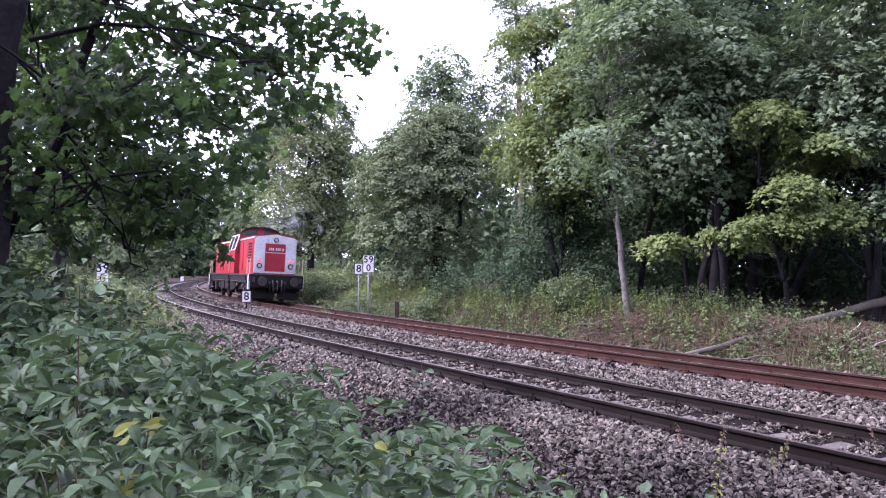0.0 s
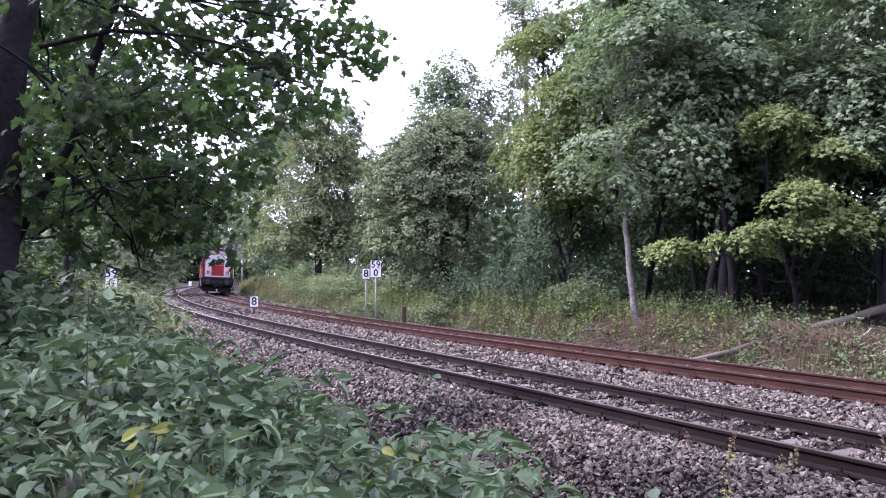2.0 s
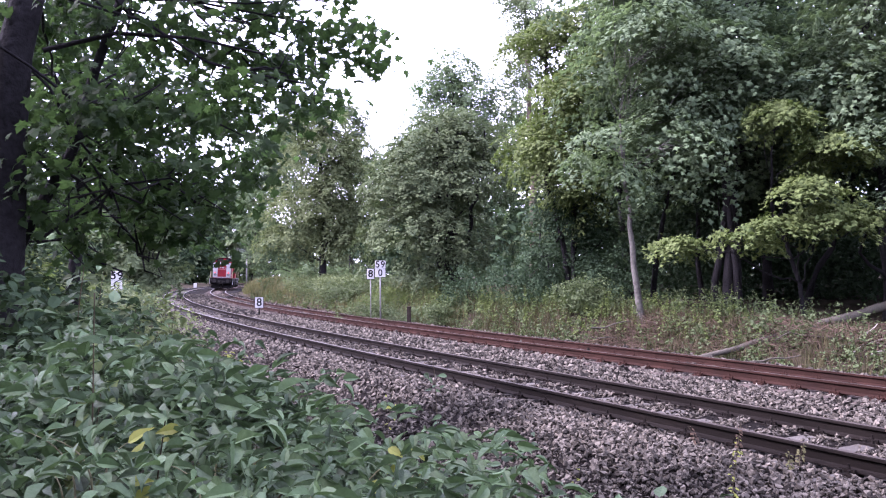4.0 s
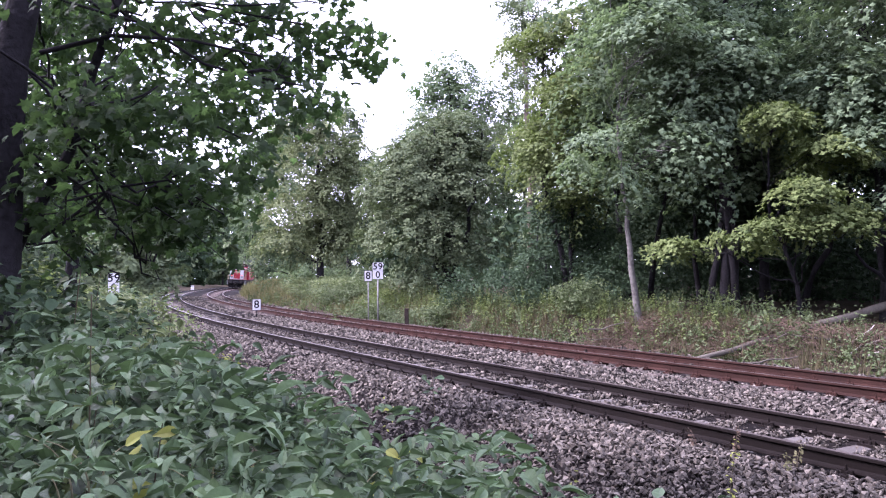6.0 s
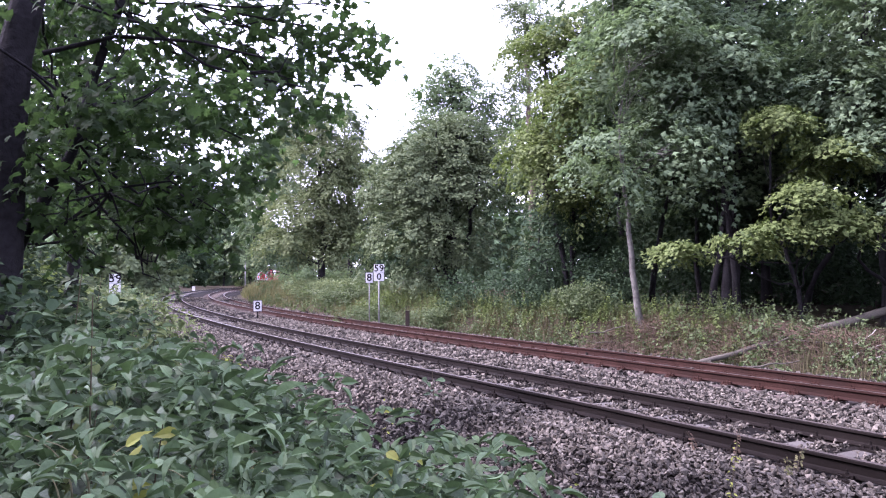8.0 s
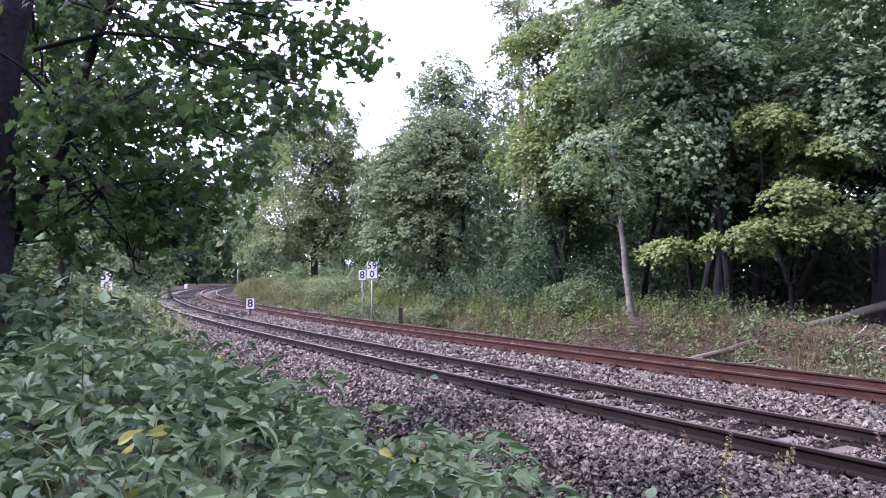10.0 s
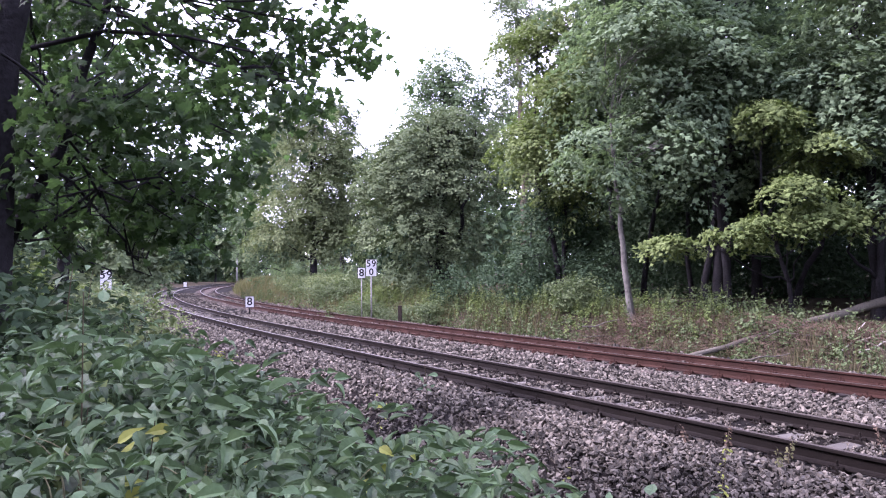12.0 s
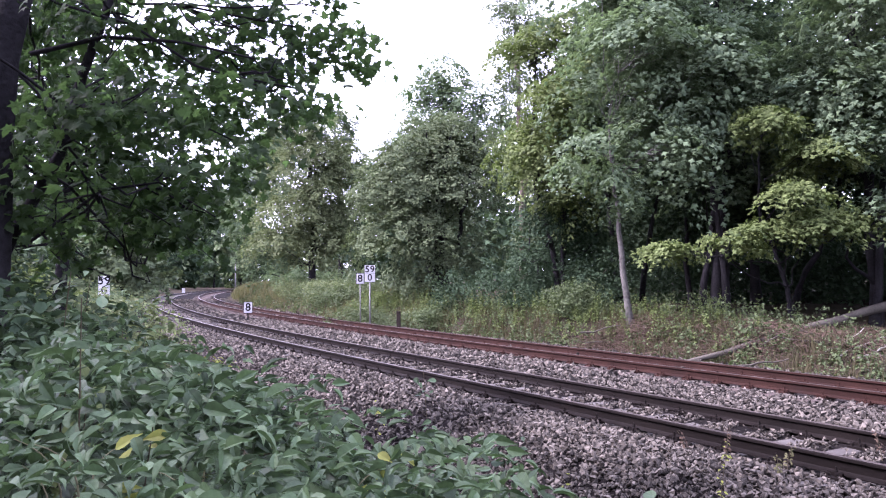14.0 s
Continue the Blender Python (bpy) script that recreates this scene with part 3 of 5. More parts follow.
    # across the line, outside the bend
    left = [(-22, 34, 7), (-28, 44, 9), (-26, 60, 9), (-36, 56, 10), (-38, 74, 11), (-48, 70, 12), (-46, 92, 11), (-58, 96, 14), (-50, 116, 12), (-64, 130, 14), (-54, 150, 22), (-48, 172, 24), (-60, 190, 26), (-44, 205, 15), (-36, 230, 15)]
    for k, (x, y, h) in enumerate(left):
        build_tree(T, (x, y), J(x, y, 0.6, h, 4.2 + h * 0.1, 20), 0.2, M_BARK_DARK, (M_LEAF_MID, M_LEAF_DARK, M_LEAF_GREY)[k % 3], 7000 if k < 9 else 10000, 0.25 + y * 0.0042, "green tree outside the bend", 70 + k, spray=0.9, fill=0.3, limbs=6)
    far = [(-28, 120), (-22, 105), (-26, 145), (-18, 128), (-30, 168), (-20, 160), (-28, 200), (-14, 190), (-34, 235), (-12, 230)]
    for k, (x, y) in enumerate(far):
        s, o = along(np.array([x]), np.array([y]))
        if o[0] > TRACK_GAP + 14:
            build_tree(T, (x, y), J(x, y, 1.5, 12 + k % 3, 5, 16), 0.25, M_BARK_DARK, (M_LEAF_MID, M_LEAF_GREY)[k % 2], 9000, 0.5, "green tree inside the bend far away", 90 + k, spray=0.9, fill=0.3, limbs=6)
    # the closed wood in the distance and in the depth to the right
    # leaves under and behind the wood's edge are a dark backdrop for its shade
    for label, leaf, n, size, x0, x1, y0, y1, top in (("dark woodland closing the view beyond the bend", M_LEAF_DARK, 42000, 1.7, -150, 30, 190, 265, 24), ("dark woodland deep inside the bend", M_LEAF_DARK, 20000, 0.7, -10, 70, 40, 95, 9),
                                                     # the undergrowth beside the line is added, mostly out of view, to
                                                     # block light
                                                     ("dark woodland outside the bend", M_LEAF_DARK, 20000, 0.95, -95, -24, 50, 160, 10), ("dark leaf backdrop for the shade deep in the wood", M_LEAF_DARK, 42000, 0.3, 4, 60, 33, 60, 7), ("dark undergrowth added beside the line to block side light", M_LEAF_DARK, 26000, 0.34, 15, 50, 3, 33, 8), ("dark leaf thicket standing in for shade under the trees", M_LEAF_DARK, 24000, 0.2, 5, 22, 30, 35, 5)):
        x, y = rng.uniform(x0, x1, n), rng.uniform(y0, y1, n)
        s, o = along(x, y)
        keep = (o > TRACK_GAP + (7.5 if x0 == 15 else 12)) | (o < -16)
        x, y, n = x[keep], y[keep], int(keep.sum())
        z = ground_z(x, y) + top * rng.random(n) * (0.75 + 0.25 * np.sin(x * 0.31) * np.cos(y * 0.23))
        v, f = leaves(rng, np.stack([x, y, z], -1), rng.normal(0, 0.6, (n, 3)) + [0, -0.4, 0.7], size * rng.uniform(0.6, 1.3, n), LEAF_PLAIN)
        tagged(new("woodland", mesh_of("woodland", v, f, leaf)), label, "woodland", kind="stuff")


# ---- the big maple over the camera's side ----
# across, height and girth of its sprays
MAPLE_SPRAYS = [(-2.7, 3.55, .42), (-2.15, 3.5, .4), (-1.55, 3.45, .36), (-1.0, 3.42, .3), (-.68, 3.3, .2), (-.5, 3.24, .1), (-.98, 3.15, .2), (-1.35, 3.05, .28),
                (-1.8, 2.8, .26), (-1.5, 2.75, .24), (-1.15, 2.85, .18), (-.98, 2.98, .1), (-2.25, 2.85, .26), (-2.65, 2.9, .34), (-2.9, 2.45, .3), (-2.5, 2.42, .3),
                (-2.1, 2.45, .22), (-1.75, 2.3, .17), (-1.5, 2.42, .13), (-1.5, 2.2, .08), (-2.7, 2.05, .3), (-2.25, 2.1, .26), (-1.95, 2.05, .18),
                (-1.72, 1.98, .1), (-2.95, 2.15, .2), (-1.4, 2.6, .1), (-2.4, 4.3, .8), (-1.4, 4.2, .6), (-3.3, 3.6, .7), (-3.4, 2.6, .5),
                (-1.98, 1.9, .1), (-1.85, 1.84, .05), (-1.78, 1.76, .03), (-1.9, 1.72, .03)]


def build_maple():
    rng = np.random.default_rng(17)
    lobes = []
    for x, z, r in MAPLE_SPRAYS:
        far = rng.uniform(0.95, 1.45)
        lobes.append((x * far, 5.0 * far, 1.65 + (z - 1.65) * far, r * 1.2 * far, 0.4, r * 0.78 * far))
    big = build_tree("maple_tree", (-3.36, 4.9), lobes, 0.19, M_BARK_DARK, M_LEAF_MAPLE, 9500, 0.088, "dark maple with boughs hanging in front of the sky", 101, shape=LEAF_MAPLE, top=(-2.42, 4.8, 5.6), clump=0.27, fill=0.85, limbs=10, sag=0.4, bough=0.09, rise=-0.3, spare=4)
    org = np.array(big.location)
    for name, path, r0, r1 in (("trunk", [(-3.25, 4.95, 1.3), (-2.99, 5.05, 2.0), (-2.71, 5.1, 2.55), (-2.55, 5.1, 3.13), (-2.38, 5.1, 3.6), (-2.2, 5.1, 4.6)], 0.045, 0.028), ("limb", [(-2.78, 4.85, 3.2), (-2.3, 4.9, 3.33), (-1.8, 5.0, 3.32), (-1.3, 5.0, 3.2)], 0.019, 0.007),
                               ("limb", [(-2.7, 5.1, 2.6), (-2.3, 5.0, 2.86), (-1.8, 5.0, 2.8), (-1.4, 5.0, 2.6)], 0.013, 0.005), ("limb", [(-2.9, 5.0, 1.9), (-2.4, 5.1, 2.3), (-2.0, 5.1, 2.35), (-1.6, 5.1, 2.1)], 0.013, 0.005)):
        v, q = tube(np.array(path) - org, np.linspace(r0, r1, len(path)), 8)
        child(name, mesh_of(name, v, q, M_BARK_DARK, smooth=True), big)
    # a thin drooping twig with a few leaves at its end
    drop = np.array([(-2.05, 5.0, 2.15), (-1.85, 5.0, 2.02), (-1.66, 5.0, 1.86), (-1.52, 5.0, 1.74)])
    v, q = tube(drop - org, np.linspace(0.006, 0.002, 4), 5)
    twig = child("twig", mesh_of("twig", v, q, M_BARK_DARK, smooth=True), big)
    p = np.repeat(drop[1:], 11, 0) + rng.normal(0, 0.045, (33, 3)) - org
    v, f = leaves(rng, p, rng.normal(0, 0.5, p.shape) + [0, -0.5, 0.6], 0.08 * rng.uniform(0.6, 1.2, 33), LEAF_MAPLE)
    tagged(child("foliage", mesh_of("foliage", v, f, M_LEAF_MAPLE), twig), kind="stuff")
    build_tree("maple_tree", (-4.9, 9.0), [(-5.2, 9.3, 3.6, 1.1, 0.9, 0.8), (-4.2, 9.2, 3.9, 0.9, 0.9, 0.7), (-6.0, 9.5, 3.2, 0.9, 0.9, 0.6), (-4.6, 9.6, 2.7, 0.8, 0.8, 0.4), (-5.5, 9.3, 4.8, 0.9, 0.9, 0.7),
                                           (-3.3, 9.8, 3.8, 0.8, 0.7, 0.55), (-4.3, 9.6, 3.2, 0.9, 0.8, 0.5)],
               0.11, M_BARK_DARK, M_LEAF_MAPLE, 12000, 0.1, "second maple with a slim dark trunk", 102, shape=LEAF_STAR, top=(-4.8, 9.0, 5.0), spray=0.34, fill=0.4, limbs=9, bough=0.2)



# ---- undergrowth ----
def build_ivy():
    lobes = [(-3.6, 6.2, 0.9, 0.6, 0.5, 0.7), (-3.2, 6.0, 0.7, 0.5, 0.5, 0.6), (-4.2, 6.6, 1.1, 0.7, 0.5, 0.8), (-3.9, 7.4, 0.9, 0.7, 0.5, 0.6), (-2.7, 5.6, 0.7, 0.4, 0.4, 0.5), (-3.4, 5.4, 0.9, 0.5, 0.4, 0.5), (-2.8, 4.3, 0.85, 0.45, 0.35, 0.6), (-2.4, 4.4, 0.8, 0.35, 0.3, 0.45), (-2.62, 4.2, 1.2, 0.34, 0.3, 0.4), (-2.36, 4.1, 1.05, 0.3, 0.3, 0.35)]
    build_shrub("ivy_bush", (-3.6, 6.4), lobes, 5000, 0.09, M_LEAF_DARK, "dark ivy mass under the maple", 190, shape=LEAF_OVAL, clump=0.25, fill=0.4)



def build_shrub(name, base, lobes, count, size, leaf, label, seed, shape=LEAF_PLAIN, clump=0.25, fill=0.5):
    rng = np.random.default_rng(seed)
    bx, by = base
    org = np.array([bx, by, gz(bx, by) - 0.05])
    root = tagged(new(name), label, "shrub")
    root.location = org
    for k in range(min(len(lobes), 5)):
        v, q = tube(wobbly(rng, org + [rng.normal(0, .1), rng.normal(0, .1), 0], lobes[k][:3], 6, 0.15), np.linspace(0.02, 0.006, 6), 5)
        child("stem", mesh_of("stem", v - org, q, M_BARK, smooth=True), root)
    p, face = crown_points(rng, lobes, count, clump, 0.6, fill)
    keep = p[:, 2] > ground_z(p[:, 0], p[:, 1])
    v, f = leaves(rng, p[keep], face[keep], size * rng.uniform(0.6, 1.3, keep.sum()), shape)
    tagged(child("foliage", mesh_of("foliage", v - org, f, leaf), root), kind="stuff")
    return root


def dome(rng, x, y, r, h, n):
    """Lobes of a shrub that sits on the ground."""
    z = gz(x, y)
    return [(x + rng.normal(0, r * 0.4), y + rng.normal(0, r * 0.4), z + h * rng.uniform(0.2, 0.7), r * rng.uniform(0.4, 0.6), r * rng.uniform(0.4, 0.6), h * rng.uniform(0.25, 0.4)) for _ in range(n)]


def build_shrubs():
    rng = np.random.default_rng(31)
    spots = [  # x, y, radius, height, leaves, leaf size, material, label
        (-10.6, 20.5, 1.3, 1.7, 4200, .10, M_LEAF_WARM, "light green bramble thicket beside the ballast"),
        (-9.2, 15.6, 1.1, 1.6, 4200, .09, M_LEAF_WARM, "light green bramble thicket beside the ballast"),
        (-7.2, 11.6, 1.0, 1.5, 4200, .085, M_LEAF_WARM, "pale green bush beside the ballast"),
        (-6.0, 8.6, 0.9, 1.7, 4200, .08, M_LEAF_MID, "green bush under the maple"),
        (-6.0, 10.2, 1.0, 2.1, 4500, .085, M_LEAF_BRIGHT, "light green bush behind the maple"),
        (-5.2, 11.6, 1.0, 1.8, 4500, .08, M_LEAF_WARM, "pale green weeds beside the ballast"),
        (-3.2, 8.9, 0.55, 1.1, 2200, .07, M_LEAF_YELLOW, "yellowing low bush at the ballast's foot"),
        (-2.55, 7.3, 0.45, 1.15, 2600, .06, M_LEAF_BRIGHT, "low light green weeds at the ballast's foot"),
        (-14.0, 24.0, 1.6, 2.2, 4000, .12, M_LEAF_WARM, "yellowish-green bush outside the bend"),
        (-16.0, 32.0, 2.2, 2.4, 2900, .14, M_LEAF_MID, "green bush outside the bend"),
        (-19.5, 42.0, 2.4, 2.2, 2900, .16, M_LEAF_MID, "green bush outside the bend"),
        (-25.0, 55.0, 2.8, 2.4, 2900, .2, M_LEAF_WARM, "yellowish-green bush outside the bend"),
        (-33.0, 74.0, 3.0, 2.4, 4000, .26, M_LEAF_MID, "green bush outside the bend"),
        (-39.0, 92.0, 3.2, 2.8, 4000, .3, M_LEAF_GREY, "grey-green bush outside the bend"),
        (-11.0, 12.5, 1.4, 2.2, 2900, .12, M_LEAF_MID, "green bush under the trees"),
        (-17.0, 24.0, 2.2, 2.6, 5000, .16, M_LEAF_WARM, "light green bush under the trees"),
        (-4.6, 38.0, 1.4, 1.3, 2900, .11, M_WEED, "low yellow-green bush on the bank"),
        (-7.0, 45.0, 1.4, 1.1, 2900, .13, M_LEAF_WARM, "low yellow-green bush on the bank"),
        (-11.8, 24.6, 0.6, 1.4, 2600, .09, M_WEED, "light green shoots in front of the kilometre board"),
        (-3.9, 31.2, 1.2, 1.3, 4000, .09, M_WEED, "light green bramble bush behind the boards"),
        (-1.9, 28.9, 0.6, 0.9, 2500, .06, M_LEAF_GREY, "small grey-green broom beside the kilometre board"),
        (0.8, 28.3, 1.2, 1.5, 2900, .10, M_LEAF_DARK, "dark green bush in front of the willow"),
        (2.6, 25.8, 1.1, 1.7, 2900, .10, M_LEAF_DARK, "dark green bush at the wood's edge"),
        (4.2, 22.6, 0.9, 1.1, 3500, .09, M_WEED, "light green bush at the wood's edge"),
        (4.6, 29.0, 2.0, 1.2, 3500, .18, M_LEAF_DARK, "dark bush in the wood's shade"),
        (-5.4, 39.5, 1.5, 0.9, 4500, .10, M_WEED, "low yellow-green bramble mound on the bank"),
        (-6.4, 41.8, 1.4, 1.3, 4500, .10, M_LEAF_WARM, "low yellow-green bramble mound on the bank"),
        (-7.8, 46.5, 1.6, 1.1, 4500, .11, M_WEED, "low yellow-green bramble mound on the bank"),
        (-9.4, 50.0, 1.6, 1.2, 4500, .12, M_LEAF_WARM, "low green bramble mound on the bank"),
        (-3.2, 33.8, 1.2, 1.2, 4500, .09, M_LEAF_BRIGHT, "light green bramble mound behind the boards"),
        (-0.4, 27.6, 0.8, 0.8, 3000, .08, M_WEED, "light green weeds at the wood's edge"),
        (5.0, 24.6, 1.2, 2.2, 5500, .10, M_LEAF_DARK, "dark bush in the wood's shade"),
        (-10.5, 57.0, 2.4, 2.0, 3500, .18, M_LEAF_MID, "green bush on the bank inside the bend"),
        (-15.5, 74.0, 2.6, 2.2, 3500, .22, M_LEAF_MID, "green bush on the bank inside the bend"),
        (-19.5, 94.0, 2.8, 3.0, 3500, .26, M_LEAF_MID, "green bush on the bank inside the bend")]
    for k, (x, y, r, h, n, size, m, label) in enumerate(spots):
        build_shrub("bush", (x, y), dome(rng, x, y, r, h, 9), n, size, m, label, 200 + k, clump=0.12 + size * 1.6)


MOUND_Y = [0.0, 1.5, 2.0, 2.5, 3.2, 4.5, 7.0, 9.0, 12.0]
MOUND_EDGE = [0.8, 0.55, 0.42, 0.2, -0.28, -1.3, -2.6, -3.8, -5.6]
MOUND_TOP = [0.6, 0.92, 1.0, 1.04, 1.1, 1.12, 1.0, 0.65, 0.45]


def mound_z(x, y):
    """Top of the bramble thicket in front of the camera."""
    edge, top = np.interp(y, MOUND_Y, MOUND_EDGE), np.interp(y, MOUND_Y, MOUND_TOP)
    wave = 0.15 * np.sin(x * 3.6 + y * 2.3) + 0.07 * np.sin(x * 7.3 - y * 5.1)
    g = ground_z(x, y)
    return g + (top + wave - g) * (1 - smooth01(-0.35, 0.95, x - edge))


def build_brambles():
    rng = np.random.default_rng(41)
    root = tagged(new("bramble_thicket"), "thicket of grey-green brambles in front of the camera", "bramble")
    pl = []

    def scatter(n, y0, y1, over):
        """Places over the thicket."""
        y = rng.uniform(y0, y1, n * 2)
        edge = np.interp(y, MOUND_Y, MOUND_EDGE)
        x = edge + over - rng.random(n * 2) ** 0.9 * np.interp(y, [1, 4, 10], [2.6, 4.4, 6.0])
        keep = (np.hypot(x, y) > 1.3) & (x > -1.0 * y - 0.4)
        return x[keep][:n], y[keep][:n]

    # the shaded lower leaves
    for n, y0, y1, size in ((4200, 1.25, 3.4, 0.072), (3600, 3.0, 5.6, 0.08), (4200, 5.0, 10.0, 0.09)):
        x, y = scatter(n, y0, y1, 0.7)
        p = np.stack([x, y, mound_z(x, y) - 0.14 - rng.random(len(x)) ** 1.3 * 0.5], -1)
        p = p[p[:, 2] > ground_z(x, y) + 0.03]
        pl.append(leaves(rng, p, rng.normal(0, 0.5, p.shape) + [0, -0.2, 0.9], size * rng.uniform(0.6, 1.25, len(p)), LEAF_OVAL if y1 < 4 else LEAF_PLAIN))
    # arching shoots with leaflets in pairs and one at the tip
    for n, y0, y1, size in ((640, 1.5, 3.4, 0.07), (800, 3.0, 5.6, 0.085), (800, 5.0, 10.0, 0.098)):
        x, y = scatter(n, y0, y1, 0.3)
        n = len(x)
        a = rng.normal(-0.6, 1.3, n)
        h = np.stack([np.cos(a), np.sin(a), np.zeros(n)], -1)
        side = np.stack([-np.sin(a), np.cos(a), np.zeros(n)], -1)
        long = rng.uniform(0.16, 0.36, n)
        lift = rng.uniform(0.2, 1.15, n) ** 2
        base = np.stack([x, y, mound_z(x, y) - 0.1 + 0.1 * lift], -1)
        ok = base[:, 2] > ground_z(x, y) + 0.02
        for t in (0.3, 0.55, 0.8, 1.0):
            at = base + h * (long * t)[:, None] + np.array([0, 0, 1.0]) * (long * (0.3 + lift) * (1.3 * t - 1.0 * t * t))[:, None]
            for way in ((-1, 1) if t < 1 else (0,)):
                head = side * way * 0.85 + h * (0.5 if way else 1.0) + [0, 0, -0.12]
                face = np.array([-0.1, -0.35, 0.9]) - side * way * 0.15 + rng.normal(0, 0.5, at.shape)
                grow = size * rng.uniform(0.75, 1.15, n) * (1.2 if not way else 1.05 - 0.2 * t)
                pl.append(leaves(rng, (at + head * (grow * 0.55)[:, None])[ok], face[ok], grow[ok], LEAF_LANCE, head[ok]))
    v, f = joined(pl)
    tagged(child("foliage", mesh_of("foliage", v, f, M_LEAF_BRAMBLE), root), kind="stuff")
    # arching canes, each with its leaflets
    for k in range(26):
        y = rng.uniform(1.7, 6.0)
        e = float(np.interp(y, MOUND_Y, MOUND_EDGE))
        x0 = e - rng.uniform(0.0, 0.9)
        a = np.array([x0, y, float(mound_z(np.array([x0]), np.array([y]))[0]) - 0.25])
        b = a + np.array([rng.uniform(-0.2, 0.75), rng.uniform(-0.3, 0.3), rng.uniform(0.02, 0.26)])
        mid = (a + b) / 2 + [0, 0, rng.uniform(0.05, 0.2)]
        t = np.linspace(0, 1, 9)[:, None]
        path = (1 - t) ** 2 * a + 2 * t * (1 - t) * mid + t * t * b
        v, q = tube(path, np.linspace(0.006, 0.002, 9), 5)
        cane = child("cane", mesh_of("cane", v, q, M_CANE, smooth=True), root)
        p = np.repeat(path[3:], 3, 0) + rng.normal(0, 0.04, (18, 3))
        v, f = leaves(rng, p, np.stack([rng.normal(0, .5, 18), rng.normal(-.3, .5, 18), np.ones(18)], -1), 0.07 * rng.uniform(0.6, 1.2, 18), LEAF_OVAL)
        tagged(child("foliage", mesh_of("foliage", v, f, M_LEAF_YELLOW if k % 9 == 4 else M_LEAF_BRAMBLE), cane), kind="stuff")
    # low runners at the toe of the ballast
    lows = [(0.05, 5.0, 0.5, 1.15), (0.38, 4.85, 0.42, 1.1), (-0.35, 5.2, 0.4, 0.95), (-0.8, 5.7, 0.4, 0.9), (-1.4, 6.6, 0.5, 0.9), (0.75, 4.7, 0.3, 0.75)]
    for k, (x, y, r, h) in enumerate(lows):
        z = gz(x, y)
        lobes = [(x + rng.normal(0, r * .5), y + rng.normal(0, r * .4), z + h * rng.uniform(.2, .9), r * .5, r * .5, h * .4) for _ in range(6)]
        build_shrub("bramble", (x, y), lobes, 900, 0.08, M_LEAF_BRAMBLE, "low bramble creeping over the ballast's edge", 300 + k, shape=LEAF_OVAL, clump=0.2, fill=0.6)


def stalk(name, x, y, h, lean, leaf, size, n, label, seed, shape=LEAF_OVAL, z=None):
    """A single upright weed: one stem and its leaves."""
    rng = np.random.default_rng(seed)
    z = gz(x, y) if z is None else z
    root = tagged(new(name), label, "weed")
    root.location = (x, y, z)
    path = np.array([(lean * t * t * h, 0.05 * math.sin(3 * t) * h, t * h) for t in np.linspace(0, 1, 10)])
    v, q = tube(path, np.linspace(0.005, 0.0018, 10), 5)
    child("stem", mesh_of("stem", v, q, M_CANE, smooth=True), root)
    t = rng.uniform(0.25, 1.0, n)
    p = np.stack([np.interp(t, np.linspace(0, 1, 10), path[:, k]) for k in range(3)], -1)
    a = rng.uniform(0, 2 * np.pi, n)
    out = np.stack([np.cos(a), np.sin(a), np.full(n, 0.2)], -1)
    v, f = leaves(rng, p + out * size * 0.6, out * 0.4 + [0, -0.6, 0.7], size * rng.uniform(0.5, 1.1, n) * (1.15 - 0.5 * t), shape)
    tagged(child("foliage", mesh_of("foliage", v, f, leaf), root), kind="stuff")


def build_front_grass():
    rng = np.random.default_rng(72)
    for k in range(24):
        x, y = rng.uniform(-1.2, 0.35), rng.uniform(1.6, 2.7)
        z = float(mound_z(np.array([x]), np.array([y]))[0])
        a, L = rng.uniform(0, 2 * np.pi), rng.uniform(0.12, 0.3)
        path = np.array([(L * 0.5 * t * t * math.cos(a), L * 0.5 * t * t * math.sin(a), L * t - 0.35 * L * t * t) for t in np.linspace(0, 1, 7)]) + [x, y, z - 0.12]
        v, q = tube(path, np.linspace(0.0035, 0.001, 7), 4)
        tagged(new("grass_stalk", mesh_of("grass_stalk", v, q, M_STRAW, smooth=True)), "pale dry grass stalk among the brambles", "grass", group="dry grass stalks")


def bed_point(s, o):
    x, y, _ = line(s, o)
    return float(x), float(y), float(bed_z(o))


